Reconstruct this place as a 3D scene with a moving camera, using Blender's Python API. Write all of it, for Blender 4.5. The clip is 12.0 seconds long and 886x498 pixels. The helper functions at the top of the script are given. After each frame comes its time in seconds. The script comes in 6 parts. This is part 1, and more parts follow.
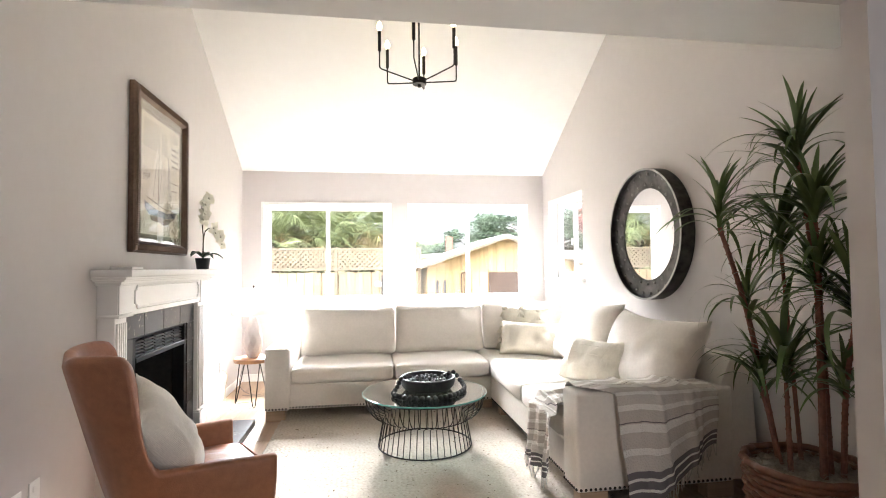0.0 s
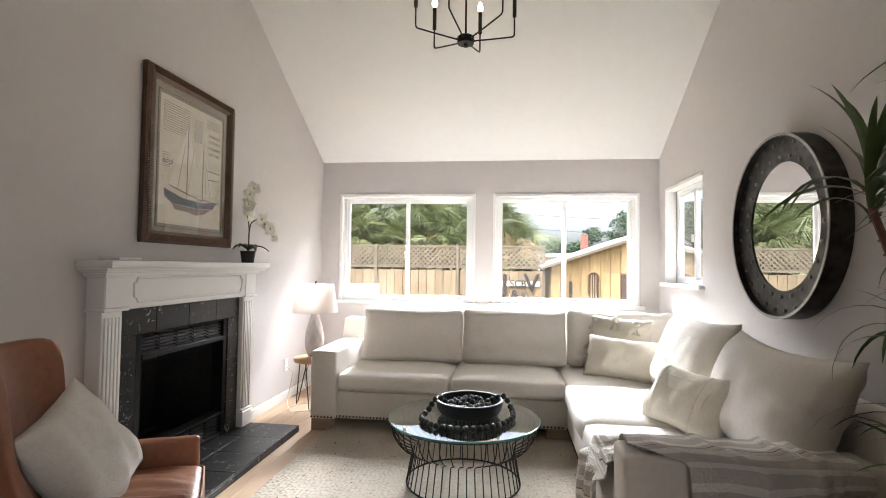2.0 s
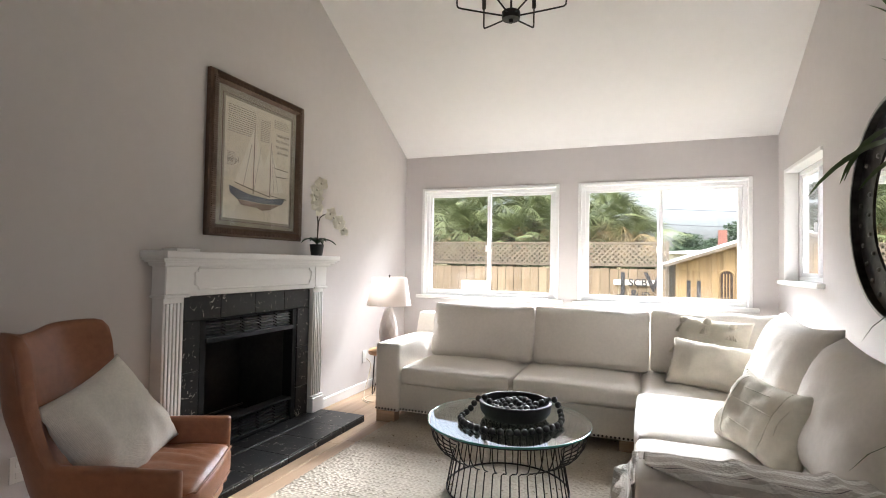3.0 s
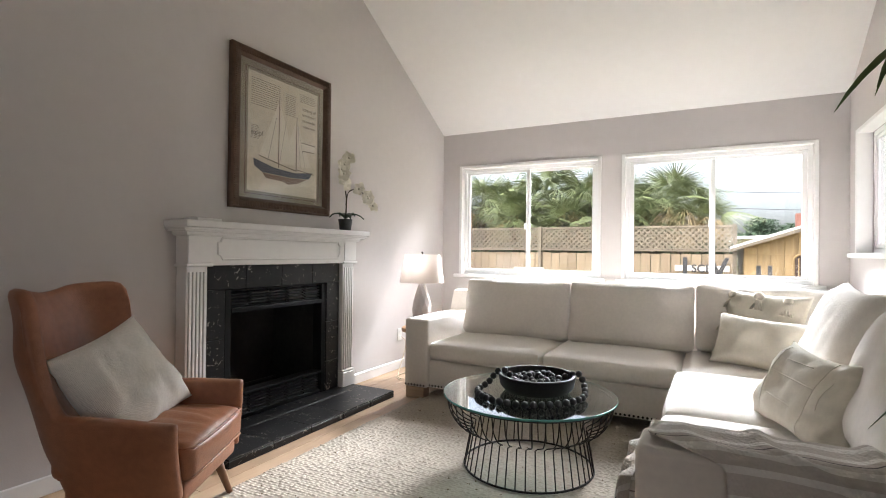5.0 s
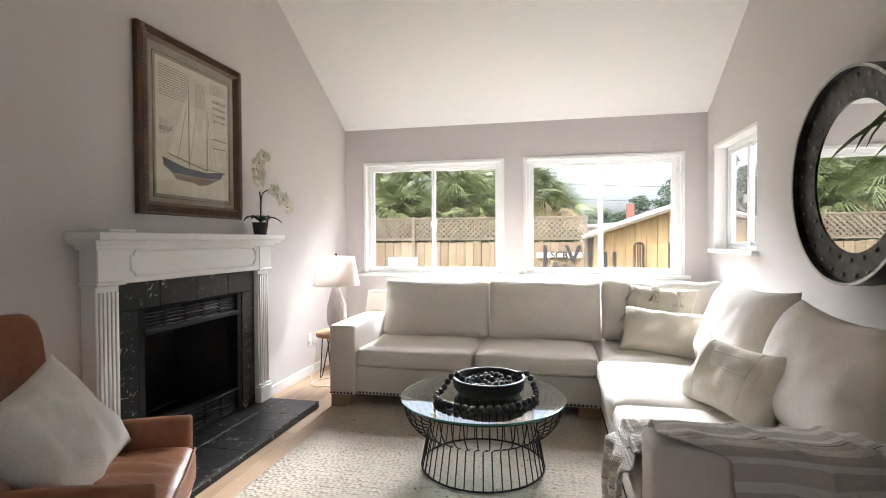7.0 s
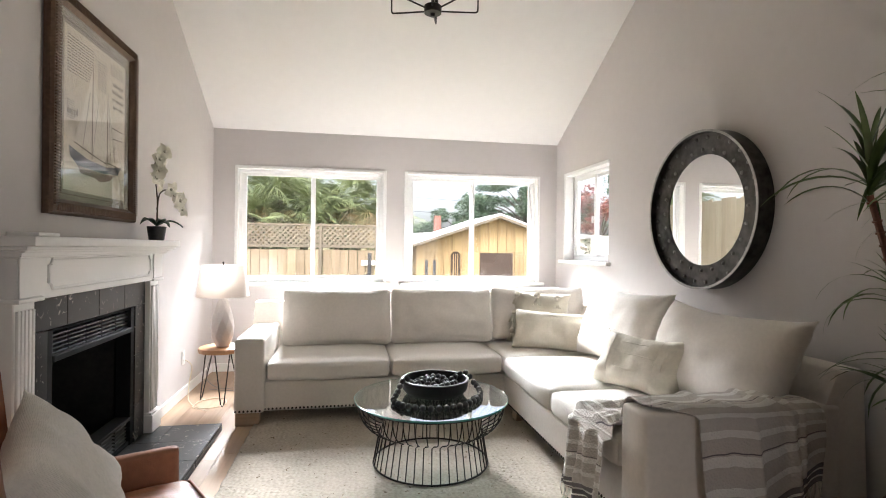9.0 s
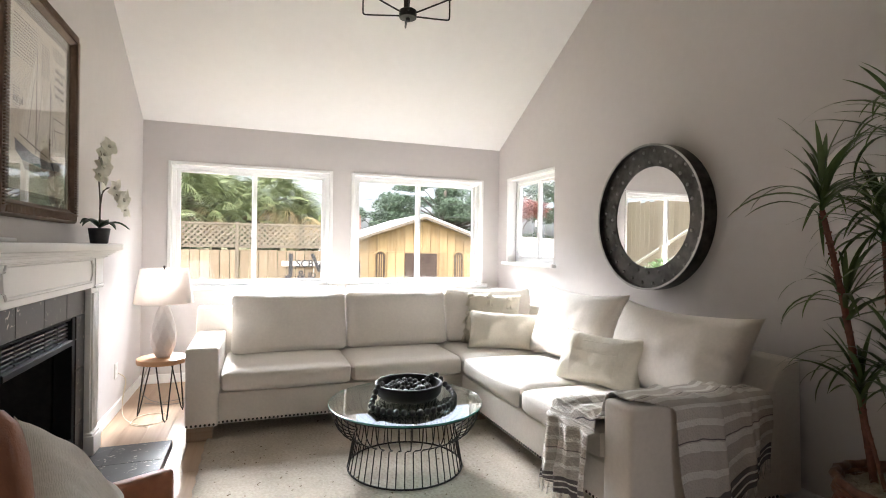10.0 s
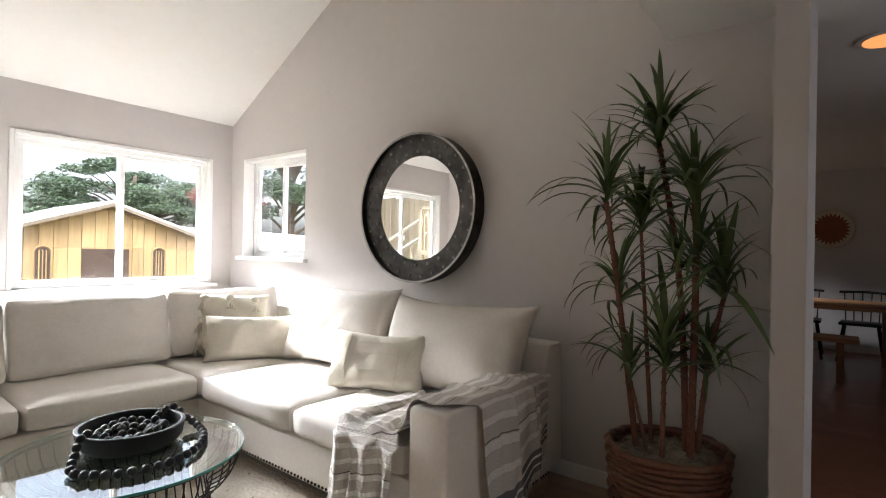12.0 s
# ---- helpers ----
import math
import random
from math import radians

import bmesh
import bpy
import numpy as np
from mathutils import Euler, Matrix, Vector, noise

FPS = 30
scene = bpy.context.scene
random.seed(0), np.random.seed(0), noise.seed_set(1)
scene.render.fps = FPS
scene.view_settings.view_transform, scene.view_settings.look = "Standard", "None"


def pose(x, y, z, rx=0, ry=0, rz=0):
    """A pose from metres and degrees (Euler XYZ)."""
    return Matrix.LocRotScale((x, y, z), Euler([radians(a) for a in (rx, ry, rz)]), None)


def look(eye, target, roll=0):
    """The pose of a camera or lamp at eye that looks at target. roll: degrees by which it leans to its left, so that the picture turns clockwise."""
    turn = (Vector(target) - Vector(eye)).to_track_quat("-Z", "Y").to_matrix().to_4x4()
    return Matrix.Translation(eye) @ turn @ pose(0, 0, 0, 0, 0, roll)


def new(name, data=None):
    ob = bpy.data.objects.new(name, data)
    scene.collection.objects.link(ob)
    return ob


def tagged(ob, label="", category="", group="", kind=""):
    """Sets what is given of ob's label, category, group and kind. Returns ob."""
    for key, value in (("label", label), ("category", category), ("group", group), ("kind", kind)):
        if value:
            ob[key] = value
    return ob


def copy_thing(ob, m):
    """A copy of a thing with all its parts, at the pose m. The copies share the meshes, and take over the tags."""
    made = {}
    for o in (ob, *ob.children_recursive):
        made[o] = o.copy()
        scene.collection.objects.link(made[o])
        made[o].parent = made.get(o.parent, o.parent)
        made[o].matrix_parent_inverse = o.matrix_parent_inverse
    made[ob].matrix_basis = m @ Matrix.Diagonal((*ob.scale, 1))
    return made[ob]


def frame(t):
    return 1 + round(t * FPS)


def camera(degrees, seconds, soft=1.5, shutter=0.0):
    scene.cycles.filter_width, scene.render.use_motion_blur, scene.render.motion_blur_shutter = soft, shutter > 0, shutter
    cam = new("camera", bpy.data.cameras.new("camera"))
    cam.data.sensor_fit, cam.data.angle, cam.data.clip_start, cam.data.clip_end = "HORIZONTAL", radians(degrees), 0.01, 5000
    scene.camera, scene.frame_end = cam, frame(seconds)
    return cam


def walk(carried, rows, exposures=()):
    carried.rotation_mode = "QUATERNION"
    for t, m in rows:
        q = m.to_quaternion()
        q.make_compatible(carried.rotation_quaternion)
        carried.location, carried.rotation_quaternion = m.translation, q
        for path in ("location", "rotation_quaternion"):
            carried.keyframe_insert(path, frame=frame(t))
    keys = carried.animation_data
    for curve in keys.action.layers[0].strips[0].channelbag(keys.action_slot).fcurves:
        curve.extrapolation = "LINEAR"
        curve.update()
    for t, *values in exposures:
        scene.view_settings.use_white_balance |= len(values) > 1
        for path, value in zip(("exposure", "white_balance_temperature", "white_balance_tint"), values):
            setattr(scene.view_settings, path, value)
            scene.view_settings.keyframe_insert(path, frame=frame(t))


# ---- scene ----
cam = camera(82.1, 12.0, soft=1.0)
PATH = [
    (0, (0.044, 0.107, 1.282), (0.347, 2.083, 1.357), -0.6),
    (0.5, (0.193, 0.287, 1.289), (0.323, 2.281, 1.371), 0.6),
    (1, (0.353, 0.429, 1.281), (0.413, 2.427, 1.352), 0.9),
    (1.5, (0.534, 0.59, 1.284), (0.405, 2.585, 1.351), 0.7),
    (2, (0.719, 0.763, 1.283), (0.466, 2.746, 1.352), 0.8),
    (2.5, (0.933, 0.919, 1.284), (0.51, 2.872, 1.363), 1.1),
    (3, (1.155, 1.023, 1.251), (0.427, 2.885, 1.306), 1.0),
    (3.5, (1.298, 1.121, 1.169), (0.389, 2.902, 1.205), 1.1),
    (3.7, (1.33, 1.175, 1.161), (0.377, 2.933, 1.181), 0.9),
    (5.5, (1.315, 1.222, 1.12), (0.403, 3.002, 1.131), 0.3),
    (6, (1.218, 1.129, 1.187), (0.42, 2.963, 1.159), -0.1),
    (6.5, (1.036, 1.08, 1.228), (0.41, 2.979, 1.188), -0.3),
    (7, (0.845, 1.052, 1.244), (0.425, 3.007, 1.21), -0.3),
    (7.2, (0.787, 1.034, 1.242), (0.422, 3.0, 1.215), 0.0),
    (8.8, (0.109, 0.86, 1.264), (0.366, 2.844, 1.257), 0.5),
    (9, (-0.021, 0.86, 1.264), (0.343, 2.827, 1.261), 0.7),
    (9.5, (-0.206, 0.86, 1.28), (0.292, 2.797, 1.276), 1.0),
    (10, (-0.377, 0.927, 1.289), (0.314, 2.804, 1.288), 0.8),
    (10.5, (-0.488, 1.024, 1.276), (0.318, 2.854, 1.283), 1.2),
    (11, (-0.552, 1.185, 1.282), (0.44, 2.922, 1.281), 1.1),
    (11.5, (-0.55, 1.396, 1.28), (0.788, 2.883, 1.278), 0.7),
    (12, (-0.401, 1.506, 1.239), (1.174, 2.738, 1.248), 1.1),
]
EXPO = [(0.0, 3.15, 6220, 10), (0.5, 2.8, 6220, 10), (1.0, 2.5, 6220, 10), (1.5, 2.32, 6220, 10), (3.0, 2.1, 6220, 10), (6.0, 2.03, 6220, 10), (7.0, 2.12, 6220, 10), (9.0, 2.28, 6220, 10), (12.0, 2.28, 6220, 10)]
walk(cam, [(t, look(eye, target, roll)) for t, eye, target, roll in PATH], EXPO)

# ---- world and sun ----
world = bpy.data.worlds.new("world")
scene.world = world
world.use_nodes = True
wn = world.node_tree
sky = wn.nodes.new("ShaderNodeTexSky")
sky.sky_type = "NISHITA"
sky.sun_disc = False
sky.sun_elevation = radians(52)
sky.sun_rotation = radians(215)
sky.air_density = 1.0
sky.dust_density = 6.0
wn.nodes["Background"].inputs[1].default_value = 0.15
haze = wn.nodes.new("ShaderNodeHueSaturation")
haze.inputs["Saturation"].default_value = 0.4
wn.links.new(sky.outputs[0], haze.inputs["Color"])
wn.links.new(haze.outputs[0], wn.nodes["Background"].inputs[0])
sun_data = bpy.data.lights.new("sun", "SUN")
sun_data.energy, sun_data.angle, sun_data.color = 0.7, radians(8), (1.0, 0.95, 0.86)
sun = new("sun", sun_data)
SUN_DIR = Vector((math.sin(radians(215)) * math.cos(radians(52)), math.cos(radians(215)) * math.cos(radians(52)), math.sin(radians(52))))
sun.matrix_world = look(SUN_DIR * 40, (0, 0, 0))


def fill_lamp(name, eye, target, sx, sy, watts, col, spread=180):
    """Added area lamp, out of view, standing in for daylight at an opening."""
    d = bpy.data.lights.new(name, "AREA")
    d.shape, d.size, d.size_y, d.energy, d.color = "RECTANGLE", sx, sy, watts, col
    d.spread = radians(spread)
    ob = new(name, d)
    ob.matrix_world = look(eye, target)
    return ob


SKYCOL, BOUNCE = (0.97, 0.985, 1.0), (0.98, 0.98, 0.97)
# two added lamps in place of the sky, hung above the window sight line
fill_lamp("sky_through_windows", (0.2, 16.0, 7.0), (0.5, 5.0, 1.0), 4.5, 3.0, 460, SKYCOL, 70)
fill_lamp("high_sky_through_windows", (0.45, 9.8, 4.95), (0.45, 5.7, 1.0), 2.6, 1.3, 150, SKYCOL, 100)
# added lamps hidden below the sills, brightening the ceiling like bounced ground light
for cx in (-0.39, 1.32):
    fill_lamp("garden_bounce", (cx, 6.72, 0.80), (cx, 5.0, 2.6), 1.44, 0.4, 0.2, BOUNCE)
# added lamp in place of the sky at the small side window
fill_lamp("sky_through_window", (3.3, 5.9, 2.75), (2.3, 5.6, 1.6), 1.2, 0.7, 7, SKYCOL)
# added fill behind the camera for chair and sofa; no window is known there
fill_lamp("daylight_from_behind", (2.26, -1.1, 1.1), (-0.6, 2.6, 0.8), 1.75, 1.9, 4, SKYCOL)
# added lamp standing in the unseen dining opening
fill_lamp("dining_daylight", (6.35, 3.72, 1.5), (6.35, 0, 1.0), 0.68, 0.78, 0.08, (1.0, 0.9, 0.8))


# ---- materials ----
def mat(name, col, rough=0.6, metal=0.0, vary=0.12, big=1.5, fine=40.0, bump=0.0, bscale=120.0, sheen=0.0, coat=0.0, island=0.0, spec=0.5):
    """A plain surface with variation at two scales and a fine relief."""
    m = bpy.data.materials.new(name)
    m.use_nodes = True
    nt = m.node_tree
    b = nt.nodes["Principled BSDF"]
    tc = nt.nodes.new("ShaderNodeTexCoord")
    n1 = nt.nodes.new("ShaderNodeTexNoise")
    n1.inputs["Scale"].default_value = big
    n1.inputs["Detail"].default_value = 3
    n2 = nt.nodes.new("ShaderNodeTexNoise")
    n2.inputs["Scale"].default_value = fine
    n2.inputs["Detail"].default_value = 4
    for n in (n1, n2):
        nt.links.new(tc.outputs["Object"], n.inputs["Vector"])
    add = nt.nodes.new("ShaderNodeMath")
    add.operation = "ADD"
    nt.links.new(n1.outputs["Fac"], add.inputs[0])
    nt.links.new(n2.outputs["Fac"], add.inputs[1])
    last = add
    if island:
        oi = nt.nodes.new("ShaderNodeObjectInfo")
        ge = nt.nodes.new("ShaderNodeNewGeometry")
        for src in (oi.outputs["Random"], ge.outputs["Random Per Island"]):
            ma = nt.nodes.new("ShaderNodeMath")
            ma.operation = "MULTIPLY_ADD"
            ma.inputs[1].default_value = island
            nt.links.new(src, ma.inputs[0])
            nt.links.new(last.outputs[0], ma.inputs[2])
            last = ma
    mr = nt.nodes.new("ShaderNodeMapRange")
    mr.inputs["From Min"].default_value = 0.6
    mr.inputs["From Max"].default_value = 1.4 + 2 * island
    nt.links.new(last.outputs[0], mr.inputs["Value"])
    mix = nt.nodes.new("ShaderNodeMix")
    mix.data_type = "RGBA"
    mix.inputs["A"].default_value = (*[max(0, c * (1 - vary)) for c in col], 1)
    mix.inputs["B"].default_value = (*[min(1, c * (1 + vary)) for c in col], 1)
    nt.links.new(mr.outputs[0], mix.inputs["Factor"])
    nt.links.new(mix.outputs["Result"], b.inputs["Base Color"])
    b.inputs["Roughness"].default_value = rough
    b.inputs["Metallic"].default_value = metal
    b.inputs["Sheen Weight"].default_value = sheen
    b.inputs["Coat Weight"].default_value = coat
    b.inputs["Specular IOR Level"].default_value = spec
    if bump:
        n3 = nt.nodes.new("ShaderNodeTexNoise")
        n3.inputs["Scale"].default_value = bscale
        n3.inputs["Detail"].default_value = 3
        nt.links.new(tc.outputs["Object"], n3.inputs["Vector"])
        bp = nt.nodes.new("ShaderNodeBump")
        bp.inputs["Strength"].default_value = bump
        bp.inputs["Distance"].default_value = 0.004
        nt.links.new(n3.outputs["Fac"], bp.inputs["Height"])
        nt.links.new(bp.outputs["Normal"], b.inputs["Normal"])
    return m


def nodes_of(m):
    nt = m.node_tree
    return nt, nt.nodes["Principled BSDF"]


def weave(m, scale, strength, dist=0.003, vec="Object"):
    """Adds a woven relief of crossing threads."""
    nt, b = nodes_of(m)
    tc = nt.nodes.new("ShaderNodeTexCoord")
    outs = []
    for d in ("X", "Y", "Z"):
        w = nt.nodes.new("ShaderNodeTexWave")
        w.bands_direction = d
        w.inputs["Scale"].default_value = scale
        w.inputs["Distortion"].default_value = 1.5
        w.inputs["Detail Scale"].default_value = 2.0
        nt.links.new(tc.outputs[vec], w.inputs["Vector"])
        outs.append(w)
    a = nt.nodes.new("ShaderNodeMath")
    a.operation = "ADD"
    nt.links.new(outs[0].outputs["Fac"], a.inputs[0])
    nt.links.new(outs[1].outputs["Fac"], a.inputs[1])
    a2 = nt.nodes.new("ShaderNodeMath")
    a2.operation = "ADD"
    nt.links.new(a.outputs[0], a2.inputs[0])
    nt.links.new(outs[2].outputs["Fac"], a2.inputs[1])
    bp = nt.nodes.new("ShaderNodeBump")
    bp.inputs["Strength"].default_value = strength
    bp.inputs["Distance"].default_value = dist
    nt.links.new(a2.outputs[0], bp.inputs["Height"])
    nt.links.new(bp.outputs["Normal"], b.inputs["Normal"])
    return m


def wood(name, dark, light, along="Y", scale=1.0, rough=0.45, island=0.35, coat=0.0):
    """Grained timber; the grain runs along one of its own axes."""
    m = bpy.data.materials.new(name)
    m.use_nodes = True
    nt, b = nodes_of(m)
    tc = nt.nodes.new("ShaderNodeTexCoord")
    oi = nt.nodes.new("ShaderNodeObjectInfo")
    ge = nt.nodes.new("ShaderNodeNewGeometry")
    mp = nt.nodes.new("ShaderNodeMapping")
    s = {"X": (1.2, 18, 18), "Y": (18, 1.2, 18), "Z": (18, 18, 1.2)}[along]
    mp.inputs["Scale"].default_value = [q * scale for q in s]
    cmb = nt.nodes.new("ShaderNodeMath")
    cmb.operation = "ADD"
    nt.links.new(oi.outputs["Random"], cmb.inputs[0])
    nt.links.new(ge.outputs["Random Per Island"], cmb.inputs[1])
    mul = nt.nodes.new("ShaderNodeMath")
    mul.operation = "MULTIPLY"
    mul.inputs[1].default_value = 37.0
    nt.links.new(cmb.outputs[0], mul.inputs[0])
    nt.links.new(tc.outputs["Object"], mp.inputs["Vector"])
    nt.links.new(mul.outputs[0], mp.inputs["Location"])
    n = nt.nodes.new("ShaderNodeTexNoise")
    n.inputs["Scale"].default_value = 1.0
    n.inputs["Detail"].default_value = 5
    n.inputs["Distortion"].default_value = 0.8
    nt.links.new(mp.outputs[0], n.inputs["Vector"])
    ma = nt.nodes.new("ShaderNodeMath")
    ma.operation = "MULTIPLY_ADD"
    ma.inputs[1].default_value = island
    nt.links.new(cmb.outputs[0], ma.inputs[0])
    nt.links.new(n.outputs["Fac"], ma.inputs[2])
    mr = nt.nodes.new("ShaderNodeMapRange")
    mr.inputs["From Min"].default_value = 0.3
    mr.inputs["From Max"].default_value = 0.75 + 1.4 * island
    nt.links.new(ma.outputs[0], mr.inputs["Value"])
    mix = nt.nodes.new("ShaderNodeMix")
    mix.data_type = "RGBA"
    mix.inputs["A"].default_value = (*dark, 1)
    mix.inputs["B"].default_value = (*light, 1)
    nt.links.new(mr.outputs[0], mix.inputs["Factor"])
    nt.links.new(mix.outputs["Result"], b.inputs["Base Color"])
    b.inputs["Roughness"].default_value = rough
    b.inputs["Coat Weight"].default_value = coat
    bp = nt.nodes.new("ShaderNodeBump")
    bp.inputs["Strength"].default_value = 0.15
    bp.inputs["Distance"].default_value = 0.002
    nt.links.new(n.outputs["Fac"], bp.inputs["Height"])
    nt.links.new(bp.outputs["Normal"], b.inputs["Normal"])
    return m


def glow(name, col, strength):
    m = bpy.data.materials.new(name)
    m.use_nodes = True
    nt, b = nodes_of(m)
    b.inputs["Base Color"].default_value = (*col, 1)
    b.inputs["Emission Color"].default_value = (*col, 1)
    b.inputs["Emission Strength"].default_value = strength
    return m


def glass(name, col=(1, 1, 1), rough=0.0, gain=0.7, base=0.035):
    """A thin pane: mostly clear, with a mirror gloss that grows at grazing angles."""
    m = bpy.data.materials.new(name)
    m.use_nodes = True
    nt = m.node_tree
    nt.nodes.remove(nt.nodes["Principled BSDF"])
    out = nt.nodes["Material Output"]
    tr = nt.nodes.new("ShaderNodeBsdfTransparent")
    tr.inputs["Color"].default_value = (*col, 1)
    gl = nt.nodes.new("ShaderNodeBsdfGlossy")
    gl.inputs["Roughness"].default_value = rough
    lw = nt.nodes.new("ShaderNodeLayerWeight")
    lw.inputs["Blend"].default_value = 0.5
    pw3 = nt.nodes.new("ShaderNodeMath")
    pw3.operation = "POWER"
    pw3.inputs[1].default_value = 3.5
    nt.links.new(lw.outputs["Facing"], pw3.inputs[0])
    fr = nt.nodes.new("ShaderNodeMath")
    fr.operation = "MULTIPLY_ADD"
    fr.inputs[1].default_value = gain
    fr.inputs[2].default_value = base
    nt.links.new(pw3.outputs[0], fr.inputs[0])
    mx = nt.nodes.new("ShaderNodeMixShader")
    nt.links.new(fr.outputs[0], mx.inputs[0])
    nt.links.new(tr.outputs[0], mx.inputs[1])
    nt.links.new(gl.outputs[0], mx.inputs[2])
    nt.links.new(mx.outputs[0], out.inputs["Surface"])
    return m


def marble(name):
    """Black tile with pale fossil flecks."""
    m = mat(name, (0.014, 0.0135, 0.0135), spec=0.22, rough=0.38, vary=0.3, big=6, fine=30)
    nt, b = nodes_of(m)
    tc = nt.nodes.new("ShaderNodeTexCoord")
    oi = nt.nodes.new("ShaderNodeObjectInfo")
    sc = nt.nodes.new("ShaderNodeMath")
    sc.operation = "MULTIPLY"
    sc.inputs[1].default_value = 23.0
    nt.links.new(oi.outputs["Random"], sc.inputs[0])
    va = nt.nodes.new("ShaderNodeVectorMath")
    nt.links.new(tc.outputs["Object"], va.inputs[0])
    nt.links.new(sc.outputs[0], va.inputs[1])
    n = nt.nodes.new("ShaderNodeTexNoise")
    n.inputs["Scale"].default_value = 24
    n.inputs["Detail"].default_value = 2
    n.inputs["Distortion"].default_value = 1.6
    nt.links.new(va.outputs[0], n.inputs["Vector"])
    mr = nt.nodes.new("ShaderNodeMapRange")
    mr.inputs["From Min"].default_value = 0.635
    mr.inputs["From Max"].default_value = 0.72
    nt.links.new(n.outputs["Fac"], mr.inputs["Value"])
    old = b.inputs["Base Color"].links[0].from_socket
    mix = nt.nodes.new("ShaderNodeMix")
    mix.data_type = "RGBA"
    nt.links.new(mr.outputs[0], mix.inputs["Factor"])
    nt.links.new(old, mix.inputs["A"])
    mix.inputs["B"].default_value = (0.28, 0.25, 0.22, 1)
    nt.links.new(mix.outputs["Result"], b.inputs["Base Color"])
    return m


def rug_mat():
    m = mat("rug_wool", (0.48, 0.425, 0.355), rough=0.95, vary=0.2, big=3, fine=70, spec=0.1)
    nt, b = nodes_of(m)
    tc = nt.nodes.new("ShaderNodeTexCoord")
    fl = nt.nodes.new("ShaderNodeTexNoise")
    fl.inputs["Scale"].default_value = 38
    nt.links.new(tc.outputs["Object"], fl.inputs["Vector"])
    mr = nt.nodes.new("ShaderNodeMapRange")
    mr.inputs["From Min"].default_value = 0.68
    mr.inputs["From Max"].default_value = 0.74
    nt.links.new(fl.outputs["Fac"], mr.inputs["Value"])
    old = b.inputs["Base Color"].links[0].from_socket
    mix = nt.nodes.new("ShaderNodeMix")
    mix.data_type = "RGBA"
    nt.links.new(mr.outputs[0], mix.inputs["Factor"])
    nt.links.new(old, mix.inputs["A"])
    mix.inputs["B"].default_value = (0.16, 0.12, 0.08, 1)
    nt.links.new(mix.outputs["Result"], b.inputs["Base Color"])
    return m


def throw_mat():
    """Striped cotton: bands across the length, which runs along V."""
    m = bpy.data.materials.new("throw_cotton")
    m.use_nodes = True
    nt, b = nodes_of(m)
    uv = nt.nodes.new("ShaderNodeTexCoord")
    sep = nt.nodes.new("ShaderNodeSeparateXYZ")
    nt.links.new(uv.outputs["UV"], sep.inputs[0])
    ramp = nt.nodes.new("ShaderNodeValToRGB")
    ramp.color_ramp.interpolation = "CONSTANT"
    white, taupe, grey, ink = (0.90, 0.87, 0.82, 1), (0.65, 0.595, 0.54, 1), (0.69, 0.64, 0.585, 1), (0.20, 0.18, 0.185, 1)
    bands = [(0.0, taupe)]
    for i in range(11):
        bands += [(0.03 + 0.076 * i, white), (0.056 + 0.076 * i, grey if i % 3 == 1 else taupe)]
    bands += [(0.455, ink), (0.459, grey), (0.705, ink), (0.709, taupe), (0.875, ink), (0.90, white), (0.912, ink), (0.945, white), (0.957, ink)]
    bands.sort()
    e = ramp.color_ramp.elements
    e[0].position, e[0].color = bands[0]
    e[1].position, e[1].color = bands[1]
    for p, c in bands[2:]:
        q = e.new(p)
        q.color = c
    nt.links.new(sep.outputs["Y"], ramp.inputs[0])
    tc = nt.nodes.new("ShaderNodeTexNoise")
    tc.inputs["Scale"].default_value = 150
    nt.links.new(uv.outputs["Object"], tc.inputs["Vector"])
    mx = nt.nodes.new("ShaderNodeMix")
    mx.data_type = "RGBA"
    mx.blend_type = "MULTIPLY"
    mx.inputs["Factor"].default_value = 0.12
    nt.links.new(ramp.outputs[0], mx.inputs["A"])
    nt.links.new(tc.outputs["Fac"], mx.inputs["B"])
    nt.links.new(mx.outputs["Result"], b.inputs["Base Color"])
    b.inputs["Roughness"].default_value = 0.95
    b.inputs["Specular IOR Level"].default_value = 0.1
    lum = nt.nodes.new("ShaderNodeRGBToBW")
    nt.links.new(ramp.outputs[0], lum.inputs[0])
    w = nt.nodes.new("ShaderNodeTexVoronoi")
    w.inputs["Scale"].default_value = 95
    nt.links.new(uv.outputs["Object"], w.inputs["Vector"])
    mu = nt.nodes.new("ShaderNodeMath")
    mu.operation = "MULTIPLY"
    nt.links.new(lum.outputs[0], mu.inputs[0])
    nt.links.new(w.outputs["Distance"], mu.inputs[1])
    bp = nt.nodes.new("ShaderNodeBump")
    bp.inputs["Strength"].default_value = 1.0
    bp.inputs["Distance"].default_value = 0.005
    nt.links.new(mu.outputs[0], bp.inputs["Height"])
    nt.links.new(bp.outputs["Normal"], b.inputs["Normal"])
    return m


M_WALL = mat("wall_paint", (0.585, 0.55, 0.535), rough=0.75, vary=0.025, big=0.8, fine=14, bump=0.12, bscale=160, spec=0.3)
M_CEIL = mat("ceiling_paint", (0.80, 0.785, 0.76), rough=0.85, vary=0.02, big=0.7, fine=12, bump=0.1, bscale=150, spec=0.2)
M_TRIM = mat("white_trim", (0.80, 0.79, 0.77), rough=0.35, vary=0.02, big=2, fine=25)
M_VINYL = mat("white_vinyl", (0.82, 0.82, 0.81), rough=0.3, vary=0.02, big=2, fine=25)
M_FLOOR = wood("oak_floor", (0.29, 0.185, 0.11), (0.50, 0.35, 0.23), "Y", 1.0, 0.4, 0.35)
